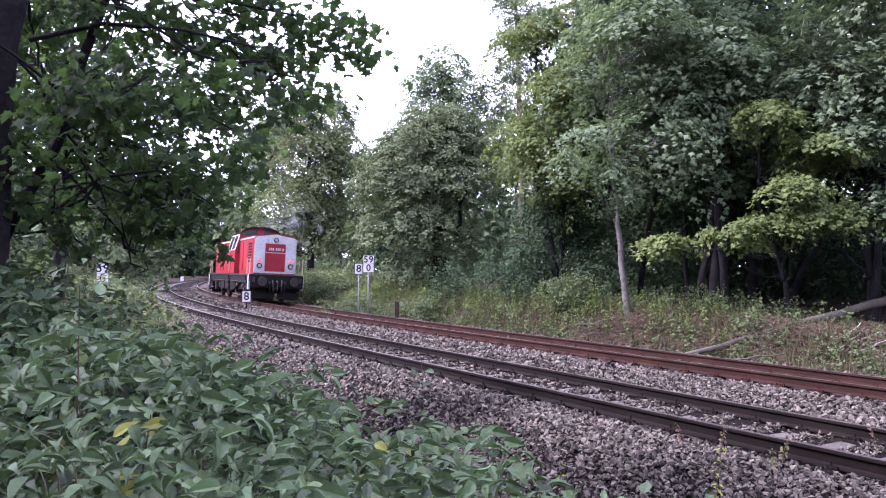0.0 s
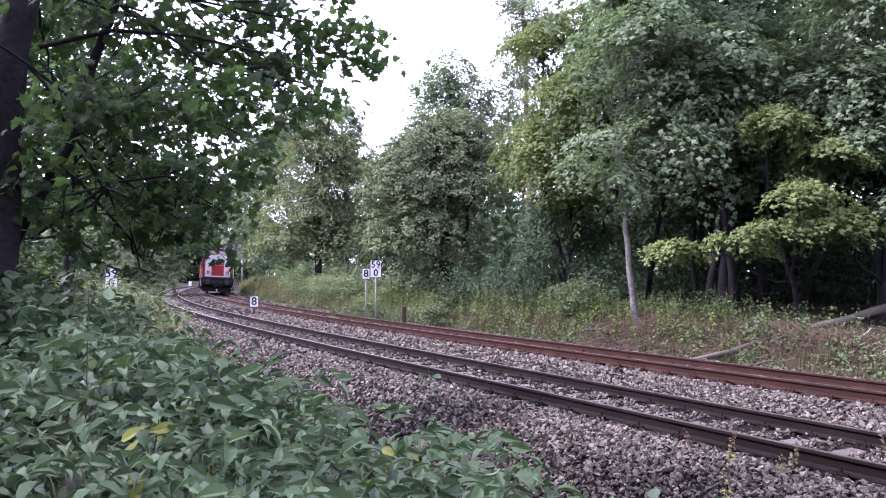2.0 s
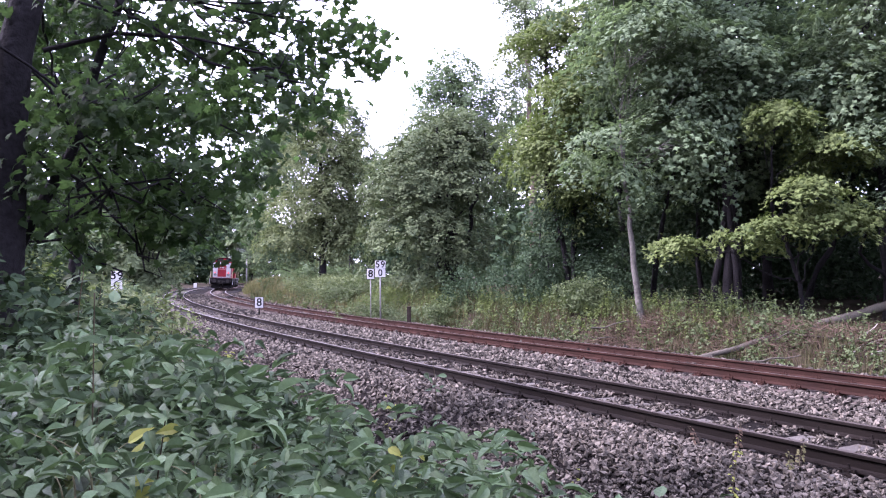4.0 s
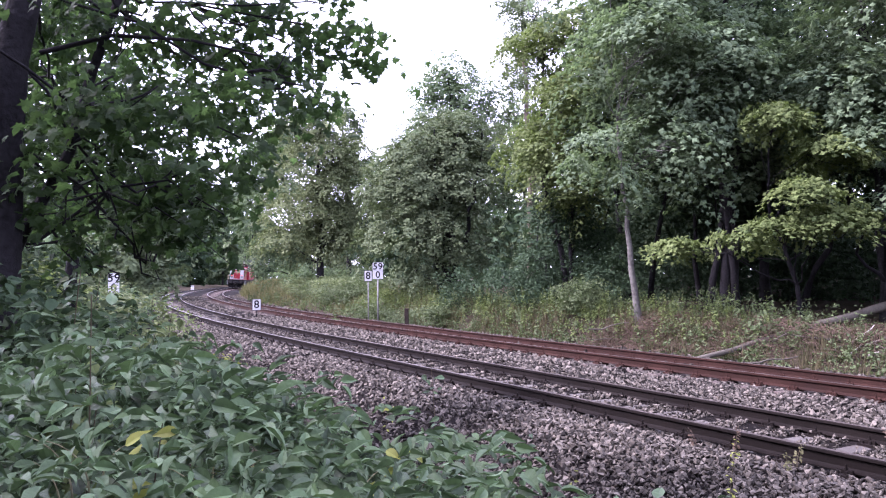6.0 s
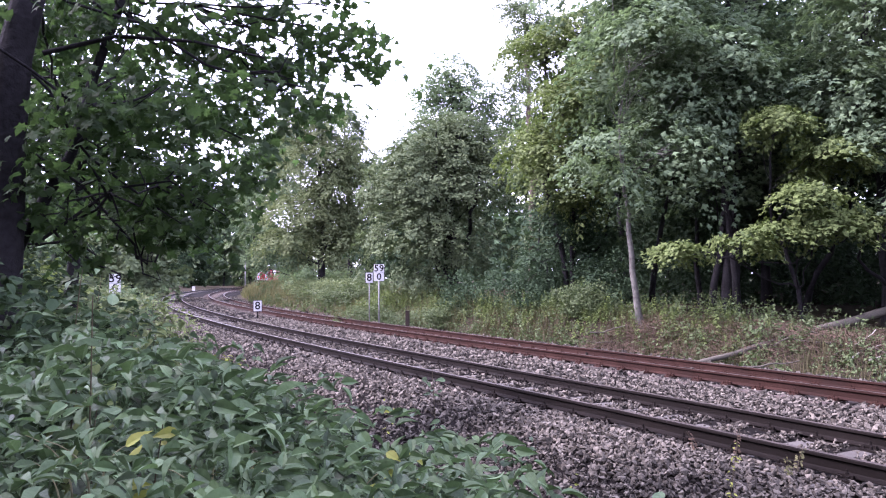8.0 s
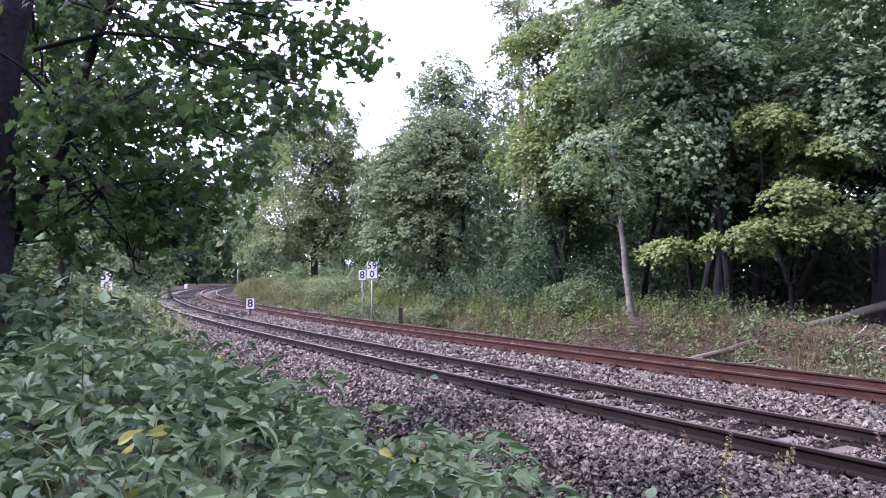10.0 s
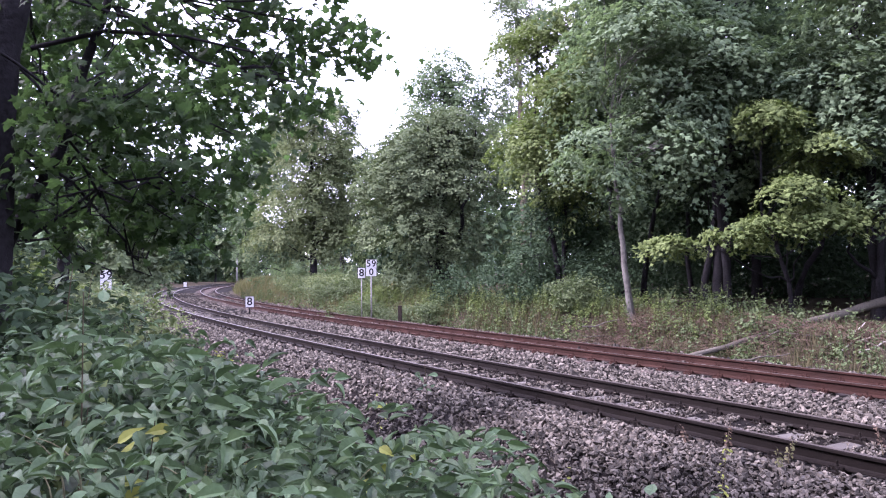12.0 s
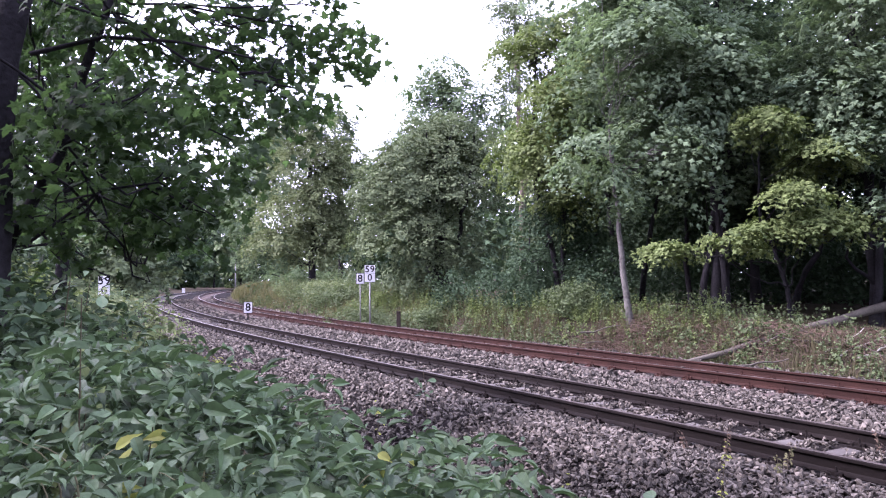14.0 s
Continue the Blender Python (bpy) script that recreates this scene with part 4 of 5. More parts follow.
def build_weeds():
    for k, (x, y, h, lean, n, m, size, z) in enumerate([
            (-1.18, 2.25, 1.35, 0.04, 16, M_LEAF_BRAMBLE, 0.10, 0.25), (-0.08, 4.6, 1.6, -0.03, 24, M_LEAF_BRAMBLE, 0.085, -0.5), (-0.5, 4.6, 1.45, 0.08, 16, M_LEAF_YELLOW, 0.06, -0.5),
            (-0.9, 2.0, 1.0, 0.1, 16, M_LEAF_YELLOW, 0.1, 0.25), (0.8, 5.2, 0.9, 0.1, 26, M_LEAF_YELLOW, 0.05, -0.65), (1.8, 4.8, 1.15, 0.06, 44, M_LEAF_YELLOW, 0.05, -0.6),
            (0.62, 3.7, 0.45, 0.0, 22, M_LEAF_YELLOW, 0.042, None), (-1.9, 3.4, 1.5, 0.1, 26, M_LEAF_BRAMBLE, 0.11, 0.2),
            (-2.3, 4.2, 1.3, 0.1, 40, M_WEED, 0.13, 0.35), (-2.0, 4.4, 1.15, 0.05, 36, M_WEED, 0.13, 0.3), (-1.75, 3.9, 1.0, 0.15, 36, M_LEAF_BRIGHT, 0.12, 0.35), (-2.55, 4.9, 1.4, 0.12, 40, M_WEED, 0.13, 0.3),
            (-1.6, 2.9, 1.0, 0.12, 32, M_LEAF_BRIGHT, 0.11, 0.4), (-1.35, 2.6, 0.8, 0.1, 28, M_LEAF_BRIGHT, 0.1, 0.45), (-2.3, 5.6, 1.3, 0.12, 40, M_LEAF_BRIGHT, 0.12, 0.2), (-2.7, 6.2, 1.4, 0.1, 40, M_LEAF_BRIGHT, 0.12, 0.1)]):
        stalk("weed", x, y, h, lean, m, size, n, "single leafy weed beside the brambles" if m is M_LEAF_BRAMBLE else "upright light green weed above the brambles" if m in (M_WEED, M_LEAF_BRIGHT) else "yellowish weed beside the brambles", 400 + k, z=z)
    rng = np.random.default_rng(77)
    for k in range(26):
        s, o = rng.uniform(-3.5, 9), rng.choice([-1.0, -0.5, 0.0, 0.45, 0.95])
        x, y, z = bed_point(s, o + rng.normal(0, 0.12))
        stalk("weed", x, y, rng.uniform(0.14, 0.36), rng.normal(0, 0.3), M_GRASS if k % 3 else M_TWIG, 0.045, 20, "small dry weed growing between the rails", 430 + k, z=z)


def blades(rng, s0, s1, o0, o1, n, h, width):
    s = rng.uniform(s0, s1, n)
    o = rng.uniform(o0, o1, n)
    x, y, _ = line(s, o)
    patch = np.sin(x * 0.8 + 1) * np.cos(y * 0.55) + np.sin(x * 1.9 - y * 1.3) * 0.5
    keep = patch + rng.normal(0, 0.5, n) > -0.35
    x, y = x[keep], y[keep]
    z = ground_z(x, y)
    n = len(x)
    hh = h * rng.uniform(0.45, 1.25, n)
    a = rng.uniform(0, 2 * np.pi, n)
    w = np.stack([np.cos(a), np.sin(a), np.zeros(n)], -1) * width * 0.5
    b = np.stack([x, y, z], -1)
    bend = np.stack([rng.normal(0, 0.22, n), rng.normal(0, 0.22, n), np.zeros(n)], -1) * hh[:, None]
    m = b + bend * 0.35 + np.stack([0 * x, 0 * x, hh * 0.6], -1)
    t = b + bend + np.stack([0 * x, 0 * x, hh], -1)
    v = np.stack([b - w, b + w, m + w * 0.7, m - w * 0.7, t], 1).reshape(-1, 3)
    f = np.array([(0, 1, 2), (0, 2, 3), (3, 2, 4)])
    return v, (f[None] + (np.arange(n) * 5)[:, None, None]).reshape(-1, 3)


def build_grass():
    rng = np.random.default_rng(51)
    D = TRACK_GAP
    v, f = joined([blades(rng, 26, 40, D + 2.7, D + 7, 12000, 0.45, 0.02),
                   blades(rng, 38, 62, D + 2.6, D + 9, 8000, 0.6, 0.03), blades(rng, 60, 110, D + 2.6, D + 9, 8000, 0.9, 0.07)])
    tagged(new("grass", mesh_of("grass", v, f, M_GRASS)), "tall yellowish dry grass on the bank", "grass", kind="stuff")
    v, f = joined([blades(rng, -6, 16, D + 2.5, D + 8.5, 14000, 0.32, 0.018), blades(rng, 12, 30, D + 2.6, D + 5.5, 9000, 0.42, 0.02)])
    tagged(new("grass", mesh_of("grass", v, f, M_GRASS_SHADE)), "dull green and brown grass at the wood's edge, darkened for shade", "grass", kind="stuff")
    v, f = joined([blades(rng, 12, 40, -8, -3.6, 12000, 0.5, 0.025), blades(rng, 38, 110, -10, -3.6, 9000, 0.8, 0.07), blades(rng, -4, 12, -5.5, -3.5, 2500, 0.35, 0.01)])
    tagged(new("grass", mesh_of("grass", v, f, M_WEED)), "green grass along the foot of the ballast", "grass", kind="stuff")
    pieces = []
    for s0, s1, n, size, hh in ((-5, 16, 16000, 0.085, 0.36), (13, 36, 21000, 0.1, 0.55), (34, 70, 10000, 0.17, 0.8)):
        nc = n // 22
        s, o = rng.uniform(s0, s1, nc), D + 2.6 + rng.random(nc) ** 1.3 * (4.6 if s0 < 30 else 5.5)
        x, y, _ = line(s, o)
        g = ground_z(x, y)
        tall = hh * rng.uniform(0.4, 1.4, nc) * (0.6 + 0.6 * smooth01(D + 2.5, D + 4.5, o))
        p = np.repeat(np.stack([x, y, g], -1), 22, 0)
        t = rng.random(len(p))
        p[:, :2] += rng.normal(0, 0.13, (len(p), 2)) * (1.3 - t)[:, None]
        p[:, 2] += t * np.repeat(tall, 22)
        pieces.append(leaves(rng, p, rng.normal(0, 0.7, p.shape) + [0, 0, 0.8], size * rng.uniform(0.5, 1.2, len(p)), LEAF_PLAIN))
    v, f = joined(pieces)
    tagged(new("weeds", mesh_of("weeds", v, f, M_WEED)), "dense green weeds and nettles along the wood's edge", "weeds", kind="stuff")


def build_nettles():
    """Upright leafy weeds along the wood's edge, stem by stem."""
    rng = np.random.default_rng(57)
    for s0, s1, n, tall, mat, label in ((14, 34, 420, 0.85, M_LEAF_BRIGHT, "tall light green nettles and weeds before the wood"), (-4, 15, 170, 0.6, M_WEED, "scattered upright green weeds on the bank")):
        s, o = rng.uniform(s0, s1, n), TRACK_GAP + rng.uniform(3.0, 5.6, n)
        x, y, _ = line(s, o)
        b = np.stack([x, y, ground_z(x, y)], -1)
        h = tall * rng.uniform(0.45, 1.3, n) * (0.75 + 0.35 * np.sin(s * 1.3) * np.sin(s * 0.47 + 1))
        lean = np.stack([rng.normal(0, 0.12, n), rng.normal(0, 0.12, n), np.ones(n)], -1) * h[:, None]
        pieces = []
        for k in range(26):
            t = rng.uniform(0.12, 1.0, n)
            a = rng.uniform(0, 2 * np.pi, n)
            out = np.stack([np.cos(a), np.sin(a), np.full(n, -0.15)], -1)
            size = 0.13 * (1.15 - 0.75 * t) * rng.uniform(0.7, 1.2, n)
            pieces.append(leaves(rng, b + lean * t[:, None] + out * size[:, None] * 0.55, out * 0.4 + [0, 0, 0.9], size, LEAF_PLAIN, out))
        for i in range(n):
            v, q = tube(np.array([b[i], b[i] + lean[i] * 0.5, b[i] + lean[i]]), [0.006, 0.005, 0.002], 3)
            pieces.append((v, np.concatenate([q[:, [0, 1, 2]], q[:, [0, 2, 3]]])))
        v, f = joined(pieces)
        tagged(new("weeds", mesh_of("weeds", v, f, mat)), label, "weeds", kind="stuff")


def build_deadwood():
    rng = np.random.default_rng(61)
    path = wobbly(rng, (4.75, 15.7, -0.36), (12.6, 19.6, 0.95), 16, 0.12)
    v, q = tube(path, np.linspace(0.05, 0.13, 16) * (1 + 0.08 * np.sin(np.arange(16) * 2.1)), 10)
    log = tagged(new("fallen_log", mesh_of("fallen_log", v, q, M_STICK, smooth=True)), "bleached fallen tree trunk lying on the bank", "log")
    for k in range(46):
        near = rng.random() < 0.55
        cx, cy = (9.6, 16.0) if near else (4.6, 19.4)
        x, y = cx + rng.normal(0, 1.5 if near else 0.8), cy + rng.normal(0, 0.8 if near else 0.7)
        s, o = along(np.array([x]), np.array([y]))
        if o[0] < TRACK_GAP + 2.6:
            continue
        z = gz(x, y)
        a = rng.uniform(0, 2 * np.pi)
        L = rng.uniform(0.5, 1.6)
        p = wobbly(rng, (x, y, z + 0.02), (x + L * math.cos(a), y + L * math.sin(a), max(z + 0.05, gz(x + L * math.cos(a), y + L * math.sin(a)) + rng.uniform(0.0, 0.4))), 7, 0.12)
        v, q = tube(p, np.linspace(0.022, 0.008, 7) * rng.uniform(0.6, 1.3), 6)
        tagged(new("dead_branch", mesh_of("dead_branch", v, q, M_STICK if k % 3 == 0 else M_TWIG, smooth=True)), "bare grey branch lying on the bank" if k % 3 == 0 else "dry brown branch lying on the bank", "branch", group="cut branches")
    for x0, y0, z0, x1, y1, z1 in ((8.2, 15.2, -0.28, 9.7, 15.7, 0.12), (8.3, 15.7, -0.25, 9.9, 15.6, 0.02), (8.7, 15.0, -0.28, 10.2, 16.1, 0.22), (8.4, 14.9, -0.28, 9.5, 15.0, 0.05), (8.0, 15.5, -0.25, 9.4, 16.2, 0.3), (5.9, 14.6, -0.32, 7.0, 14.7, -0.2), (3.6, 19.0, 0.05, 4.7, 19.2, 0.2)):
        v, q = tube(wobbly(rng, (x0, y0, z0 + 0.16), (x1, y1, z1 + 0.16), 8, 0.08), np.linspace(0.024, 0.01, 8), 6)
        tagged(new("dead_branch", mesh_of("dead_branch", v, q, M_BLEACHED if x0 > 7 else M_STICK, smooth=True)), "bleached bare branch lying on the bank", "branch", group="cut branches")
    pieces = []
    for k in range(9000):
        cx, cy, w = ((9.6, 16.2, 1.5), (4.4, 19.4, 1.1), (7.2, 17.4, 1.8))[k % 3]
        x, y = cx + rng.normal(0, w), cy + rng.normal(0, w * 0.5)
        a, L = rng.uniform(0, 2 * np.pi), rng.uniform(0.15, 0.5)
        pieces.append((x, y, a, L, rng.uniform(0.0, 0.3), rng.normal(0, 0.12)))
    w = np.array(pieces)
    s, o = along(w[:, 0], w[:, 1])
    w = w[o > TRACK_GAP + 2.4]
    b = np.stack([w[:, 0], w[:, 1], ground_z(w[:, 0], w[:, 1]) + w[:, 4]], -1)
    d = np.stack([np.cos(w[:, 2]) * w[:, 3], np.sin(w[:, 2]) * w[:, 3], w[:, 5]], -1)
    side = np.stack([-np.sin(w[:, 2]), np.cos(w[:, 2]), 0 * w[:, 2]], -1) * 0.009
    up = np.array([0, 0, 0.008])
    v = np.stack([b + side, b - side, b + up, b + d], 1).reshape(-1, 3)
    f = np.array([(0, 1, 3), (1, 2, 3), (2, 0, 3)])
    tagged(new("brushwood", mesh_of("brushwood", v, (f[None] + (np.arange(len(w)) * 4)[:, None, None]).reshape(-1, 3), M_TWIG)), "heap of dry reddish-brown twigs", "brushwood", kind="stuff")


# ---- boards and posts ----
def numeral(text, size, parent, x, z, mat):
    """One character as a flat mesh on the board's front, which faces -y."""
    cu = bpy.data.curves.new("numeral", "FONT")
    cu.body, cu.size, cu.extrude, cu.offset = text, size, 0.002, size * 0.018
    cu.align_x, cu.align_y = "CENTER", "CENTER"
    tmp = new("numeral", cu)
    me = bpy.data.meshes.new_from_object(tmp.evaluated_get(bpy.context.evaluated_depsgraph_get()))
    bpy.data.objects.remove(tmp)
    me.materials.clear()
    me.materials.append(mat)
    ob = child("numeral", me, parent)
    ob.matrix_basis = Matrix.Translation((x, -0.017, z)) @ Matrix.Rotation(math.pi / 2, 4, "X")
    return ob


def build_board(name, x, y, z_base, z0, z1, width, rows, turn, post_r, post_mat, label, face, ink, border=True, size=None):
    """A post with a bevelled plate that carries one or two rows of numerals."""
    root = tagged(new(name), label, "sign")
    root.matrix_basis = Matrix.Translation((x, y, z_base)) @ Matrix.Rotation(radians(turn), 4, "Z")
    bm = bmesh.new()
    bmesh.ops.create_cone(bm, cap_ends=True, segments=10, radius1=post_r, radius2=post_r, depth=z1 - z_base + 0.05, matrix=Matrix.Translation((0, 0.03, (z1 - z_base - 0.05) / 2)))
    part("post", bm, post_mat, root, smooth=True)
    h = (z1 - z0) / len(rows)
    for k, text in enumerate(rows):
        c = z1 - z_base - (k + 0.5) * h
        if border:
            plate = part("plate", box(bmesh.new(), -width / 2, width / 2, -0.012, 0.002, c - h / 2 + 0.004, c + h / 2 - 0.004, 0.003), ink, root, "black plate edge")
            part("face", box(bmesh.new(), -width / 2 + 0.018, width / 2 - 0.018, -0.015, -0.009, c - h / 2 + 0.02, c + h / 2 - 0.02, 0.001), face, plate, "white face")
        else:
            plate = part("plate", box(bmesh.new(), -width / 2, width / 2, -0.015, 0.002, c - h / 2 + 0.004, c + h / 2 - 0.004, 0.003), face, root, "white plate")
        sz = size or h * 0.95
        for i, ch in enumerate(text):
            numeral(ch, sz, plate, (i - (len(text) - 1) / 2) * sz * 0.56, c, ink)
    for zc in (z0 - z_base + 0.08, z1 - z_base - 0.08):
        part("bracket", box(bmesh.new(), -0.06, 0.06, 0.0, 0.05, zc - 0.015, zc + 0.015, 0.004), post_mat, root)
    return root


def build_boards():
    white = material("board_white", (0.40, 0.40, 0.41), 0.55, vary=0.08, grain=25, spots=(0.28, 0.28, 0.27))
    black = material("board_black", (0.006, 0.006, 0.007), 0.6, vary=0.1)
    steel = material("galvanised_steel", (0.15, 0.15, 0.145), 0.6, 0.3, vary=0.15, grain=30)
    oak = material("weathered_post", (0.025, 0.019, 0.015), 0.95, vary=0.3, grain=25, bump=0.6)
    build_board("speed_board", -9.05, 33.7, -0.3, 0.13, 0.66, 0.40, ["8"], 15, 0.03, black, "low white speed board with a black 8 between the tracks", white, black, size=0.5)
    build_board("speed_board", -3.27, 28.75, gz(-3.27, 28.75) - 0.05, 1.46, 1.90, 0.32, ["8"], 6, 0.022, steel, "white speed board with a black 8 on a thin post", white, black, size=0.4)
    build_board("kilometre_board", -2.84, 28.32, gz(-2.84, 28.32) - 0.05, 1.55, 2.20, 0.40, ["59", "0"], 6, 0.032, steel, "white kilometre board with black numerals on a grey post", white, black, border=False, size=0.36)
    build_board("kilometre_board", -12.15, 26.0, gz(-12.15, 26.0) - 0.05, 1.16, 1.86, 0.37, ["59", "0"], 25, 0.032, steel, "white kilometre board half hidden by bushes", white, black, border=False, size=0.40)
    root = tagged(new("marker_post"), "short dark weathered wooden post beside the far track", "post")
    root.location = (-1.62, 26.6, -0.34)
    part("shaft", box(bmesh.new(), -0.075, 0.075, -0.075, 0.075, 0, 0.78, 0.015), oak, root)
    part("cap", box(bmesh.new(), -0.085, 0.085, -0.085, 0.085, 0.775, 0.81, 0.012), oak, root)
    root = tagged(new("marker_post"), "white marker post outside the bend", "post")
    root.location = (-38.2, 106.8, gz(-38.2, 106.8))
    part("shaft", box(bmesh.new(), -0.2, 0.2, -0.1, 0.1, 0, 1.5, 0.04), white, root)
    part("cap", box(bmesh.new(), -0.22, 0.22, -0.12, 0.12, 1.49, 1.58, 0.03), white, root)
    root = tagged(new("signal_mast"), "grey steel mast far along the line", "mast")
    root.location = (-36.6, 128.0, -0.6)
    bm = bmesh.new()
    bmesh.ops.create_cone(bm, cap_ends=True, segments=10, radius1=0.12, radius2=0.09, depth=6.0, matrix=Matrix.Translation((0, 0, 3.0)))
    part("pole", bm, steel, root, smooth=True)
    part("head", box(bmesh.new(), -0.3, 0.3, -0.15, 0.15, 5.2, 6.2, 0.04), black, root)
    # a cable laid from the bushes to the near rail
    rng = np.random.default_rng(9)
    a, b = (-11.5, 21.5, 0.12), (-12.4, 33.6, -0.14)
    v, q = tube(wobbly(rng, a, b, 14, 0.05), 0.022, 6)
    tagged(new("cable", mesh_of("cable", v, q, black, smooth=True)), "black cable running from the bushes to the rail", "cable")


# ---- locomotive: x ahead, y to its left, z above the rails ----
def prism(bm, profile, x0, x1):
    """A solid with the (y, z) outline from x0 to x1."""
    n = len(profile)
    a = [bm.verts.new((x0, y, z)) for y, z in profile]
    b = [bm.verts.new((x1, y, z)) for y, z in profile]
    bm.faces.new(a)
    bm.faces.new(b[::-1])
    for i in range(n):
        bm.faces.new((a[i], b[i], b[(i + 1) % n], a[(i + 1) % n]))
    return bm


def rod(bm, a, b, r, sides=10):
    a, b = Vector(a), Vector(b)
    m = Matrix.Translation((a + b) / 2) @ (b - a).to_track_quat("Z", "Y").to_matrix().to_4x4()
    bmesh.ops.create_cone(bm, cap_ends=True, segments=sides, radius1=r, radius2=r, depth=(b - a).length, matrix=m)
    return bm


WHEELS = []


def build_locomotive():
    red = material("loco_red", (0.165, 0.0135, 0.019), 0.45, vary=0.15, grain=14, spots=(0.11, 0.01, 0.014))
    grey = material("loco_light_grey", (0.29, 0.30, 0.31), 0.5, vary=0.1, grain=12, spots=(0.19, 0.185, 0.18))
    black = material("loco_underframe", (0.007, 0.0065, 0.0068), 0.75, vary=0.3, grain=20, spots=(0.009, 0.008, 0.007), spec=0.08)
    dark = material("loco_louvre", (0.02, 0.006, 0.007), 0.9, vary=0.2, spec=0.1)
    steel = material("loco_wheel_steel", (0.028, 0.025, 0.024), 0.6, 0.3, vary=0.2)
    glass = material("loco_window_glass", (0.03, 0.034, 0.038), 0.05, vary=0.1, spec=1.0)
    lens = material("loco_lamp_glass", (0.2, 0.2, 0.2), 0.15, vary=0.05)
    rail_paint = material("loco_handrail", (0.26, 0.23, 0.15), 0.5, vary=0.1)
    tail = bpy.data.materials.new("loco_tail_light")
    tail.use_nodes = True
    tb = tail.node_tree.nodes["Principled BSDF"]
    tb.inputs["Base Color"].default_value = (0.6, 0.02, 0.02, 1)
    tb.inputs["Emission Color"].default_value, tb.inputs["Emission Strength"].default_value = (1.0, 0.06, 0.06, 1), 0.5
    root = tagged(new("diesel_locomotive"), "red diesel locomotive with light grey ends on the far track", "locomotive")
    hood = [(1.17, 1.40), (1.17, 3.36), (1.08, 3.46), (0.0, 3.62), (-1.08, 3.46), (-1.17, 3.36), (-1.17, 1.40)]
    roof = [(1.20, 3.362), (1.20, 3.40), (1.10, 3.49), (0.0, 3.655), (-1.10, 3.49), (-1.20, 3.40), (-1.20, 3.362), (0, 3.5)]
    for name, x0, x1, face_x, way in (("rear_hood", -6.0, -2.2, -6.0, -1), ("front_hood", 0.1, 6.0, 6.0, 1)):
        h = part(name, prism(bmesh.new(), hood, x0, x1), red, root, "red engine hood")
        part("hood_roof", prism(bmesh.new(), roof, x0 - 0.02, x1 + 0.02), red, h)
        fx = sorted((face_x, face_x + way * 0.03))
        for side in (1, -1):
            ys = sorted((side * 0.57, side * 1.168))
            part("end_panel", box(bmesh.new(), *fx, *ys, 1.46, 3.35, 0.008), grey, h, "light grey end panel")
        part("end_panel", prism(bmesh.new(), [(1.165, 3.352), (1.06, 3.45), (0, 3.61), (-1.06, 3.45), (-1.165, 3.352)], *fx), grey, h, "light grey end panel")
        part("end_panel", box(bmesh.new(), *fx, -0.568, 0.568, 3.10, 3.35, 0.004), grey, h, "light grey end panel")
        part("end_panel", box(bmesh.new(), *fx, -0.568, 0.568, 1.46, 1.56, 0.004), grey, h, "light grey sill panel")
        dx = sorted((face_x + way * 0.005, face_x + way * 0.045))
        door = part("end_door", box(bmesh.new(), *dx, -0.56, 0.56, 1.57, 3.09, 0.012), red, h, "red end door")
        lx = sorted((face_x + way * 0.045, face_x + way * 0.05))
        part("stripe", box(bmesh.new(), *lx, -0.55, 0.55, 2.58, 2.61), grey, door, "white line")
        for y in (0.34, 0.24, 0.14, -0.04, -0.14, -0.24, -0.40):
            part("marking", box(bmesh.new(), *lx, y - 0.035, y + 0.035, 2.72, 2.86), grey, door, "white bar")
        for side in (1, -1):
            bm = bmesh.new()
            rod(bm, (face_x + way * 0.02, side * 0.87, 1.86), (face_x + way * 0.10, side * 0.87, 1.86), 0.15, 18)
            ring = part("headlight", bm, black, h, "round headlight")
            part("lens", rod(bmesh.new(), (face_x + way * 0.09, side * 0.87, 1.86), (face_x + way * 0.115, side * 0.87, 1.86), 0.105, 16), lens, ring, "glass lens")
            part("tail_light", rod(bmesh.new(), (face_x + way * 0.02, side * 0.87, 2.12), (face_x + way * 0.09, side * 0.87, 2.12), 0.085, 14), tail, h, "red tail light")
        bm = bmesh.new()
        rod(bm, (face_x + way * 0.02, 0, 3.30), (face_x + way * 0.12, 0, 3.30), 0.13, 16)
        top = part("headlight", bm, black, h, "upper headlight")
        part("lens", rod(bmesh.new(), (face_x + way * 0.11, 0, 3.30), (face_x + way * 0.13, 0, 3.30), 0.09, 14), lens, top, "glass lens")
        for side in (1, -1):
            for a in np.arange(x0 + 0.35, x1 - 0.8, 1.25):
                grill = part("side_door", box(bmesh.new(), a, a + 1.1, *sorted((side * 1.165, side * 1.195)), 1.6, 3.25, 0.008), red, h)
                last = abs(a - (x0 + 0.35)) < 0.1 if way < 0 else a > x1 - 2.1
                for z in np.arange(2.05, 3.15, 0.16) if last else ():
                    part("louvre", box(bmesh.new(), a + 0.12, a + 0.98, *sorted((side * 1.192, side * 1.21)), z, z + 0.12, 0.004), dark, grill)
        part("roof_edge", box(bmesh.new(), x0, x1, 1.15, 1.215, 3.36, 3.40, 0.004), grey, h, "pale strip along the roof edge")
        part("roof_edge", box(bmesh.new(), x0, x1, -1.215, -1.15, 3.36, 3.40, 0.004), grey, h, "pale strip along the roof edge")
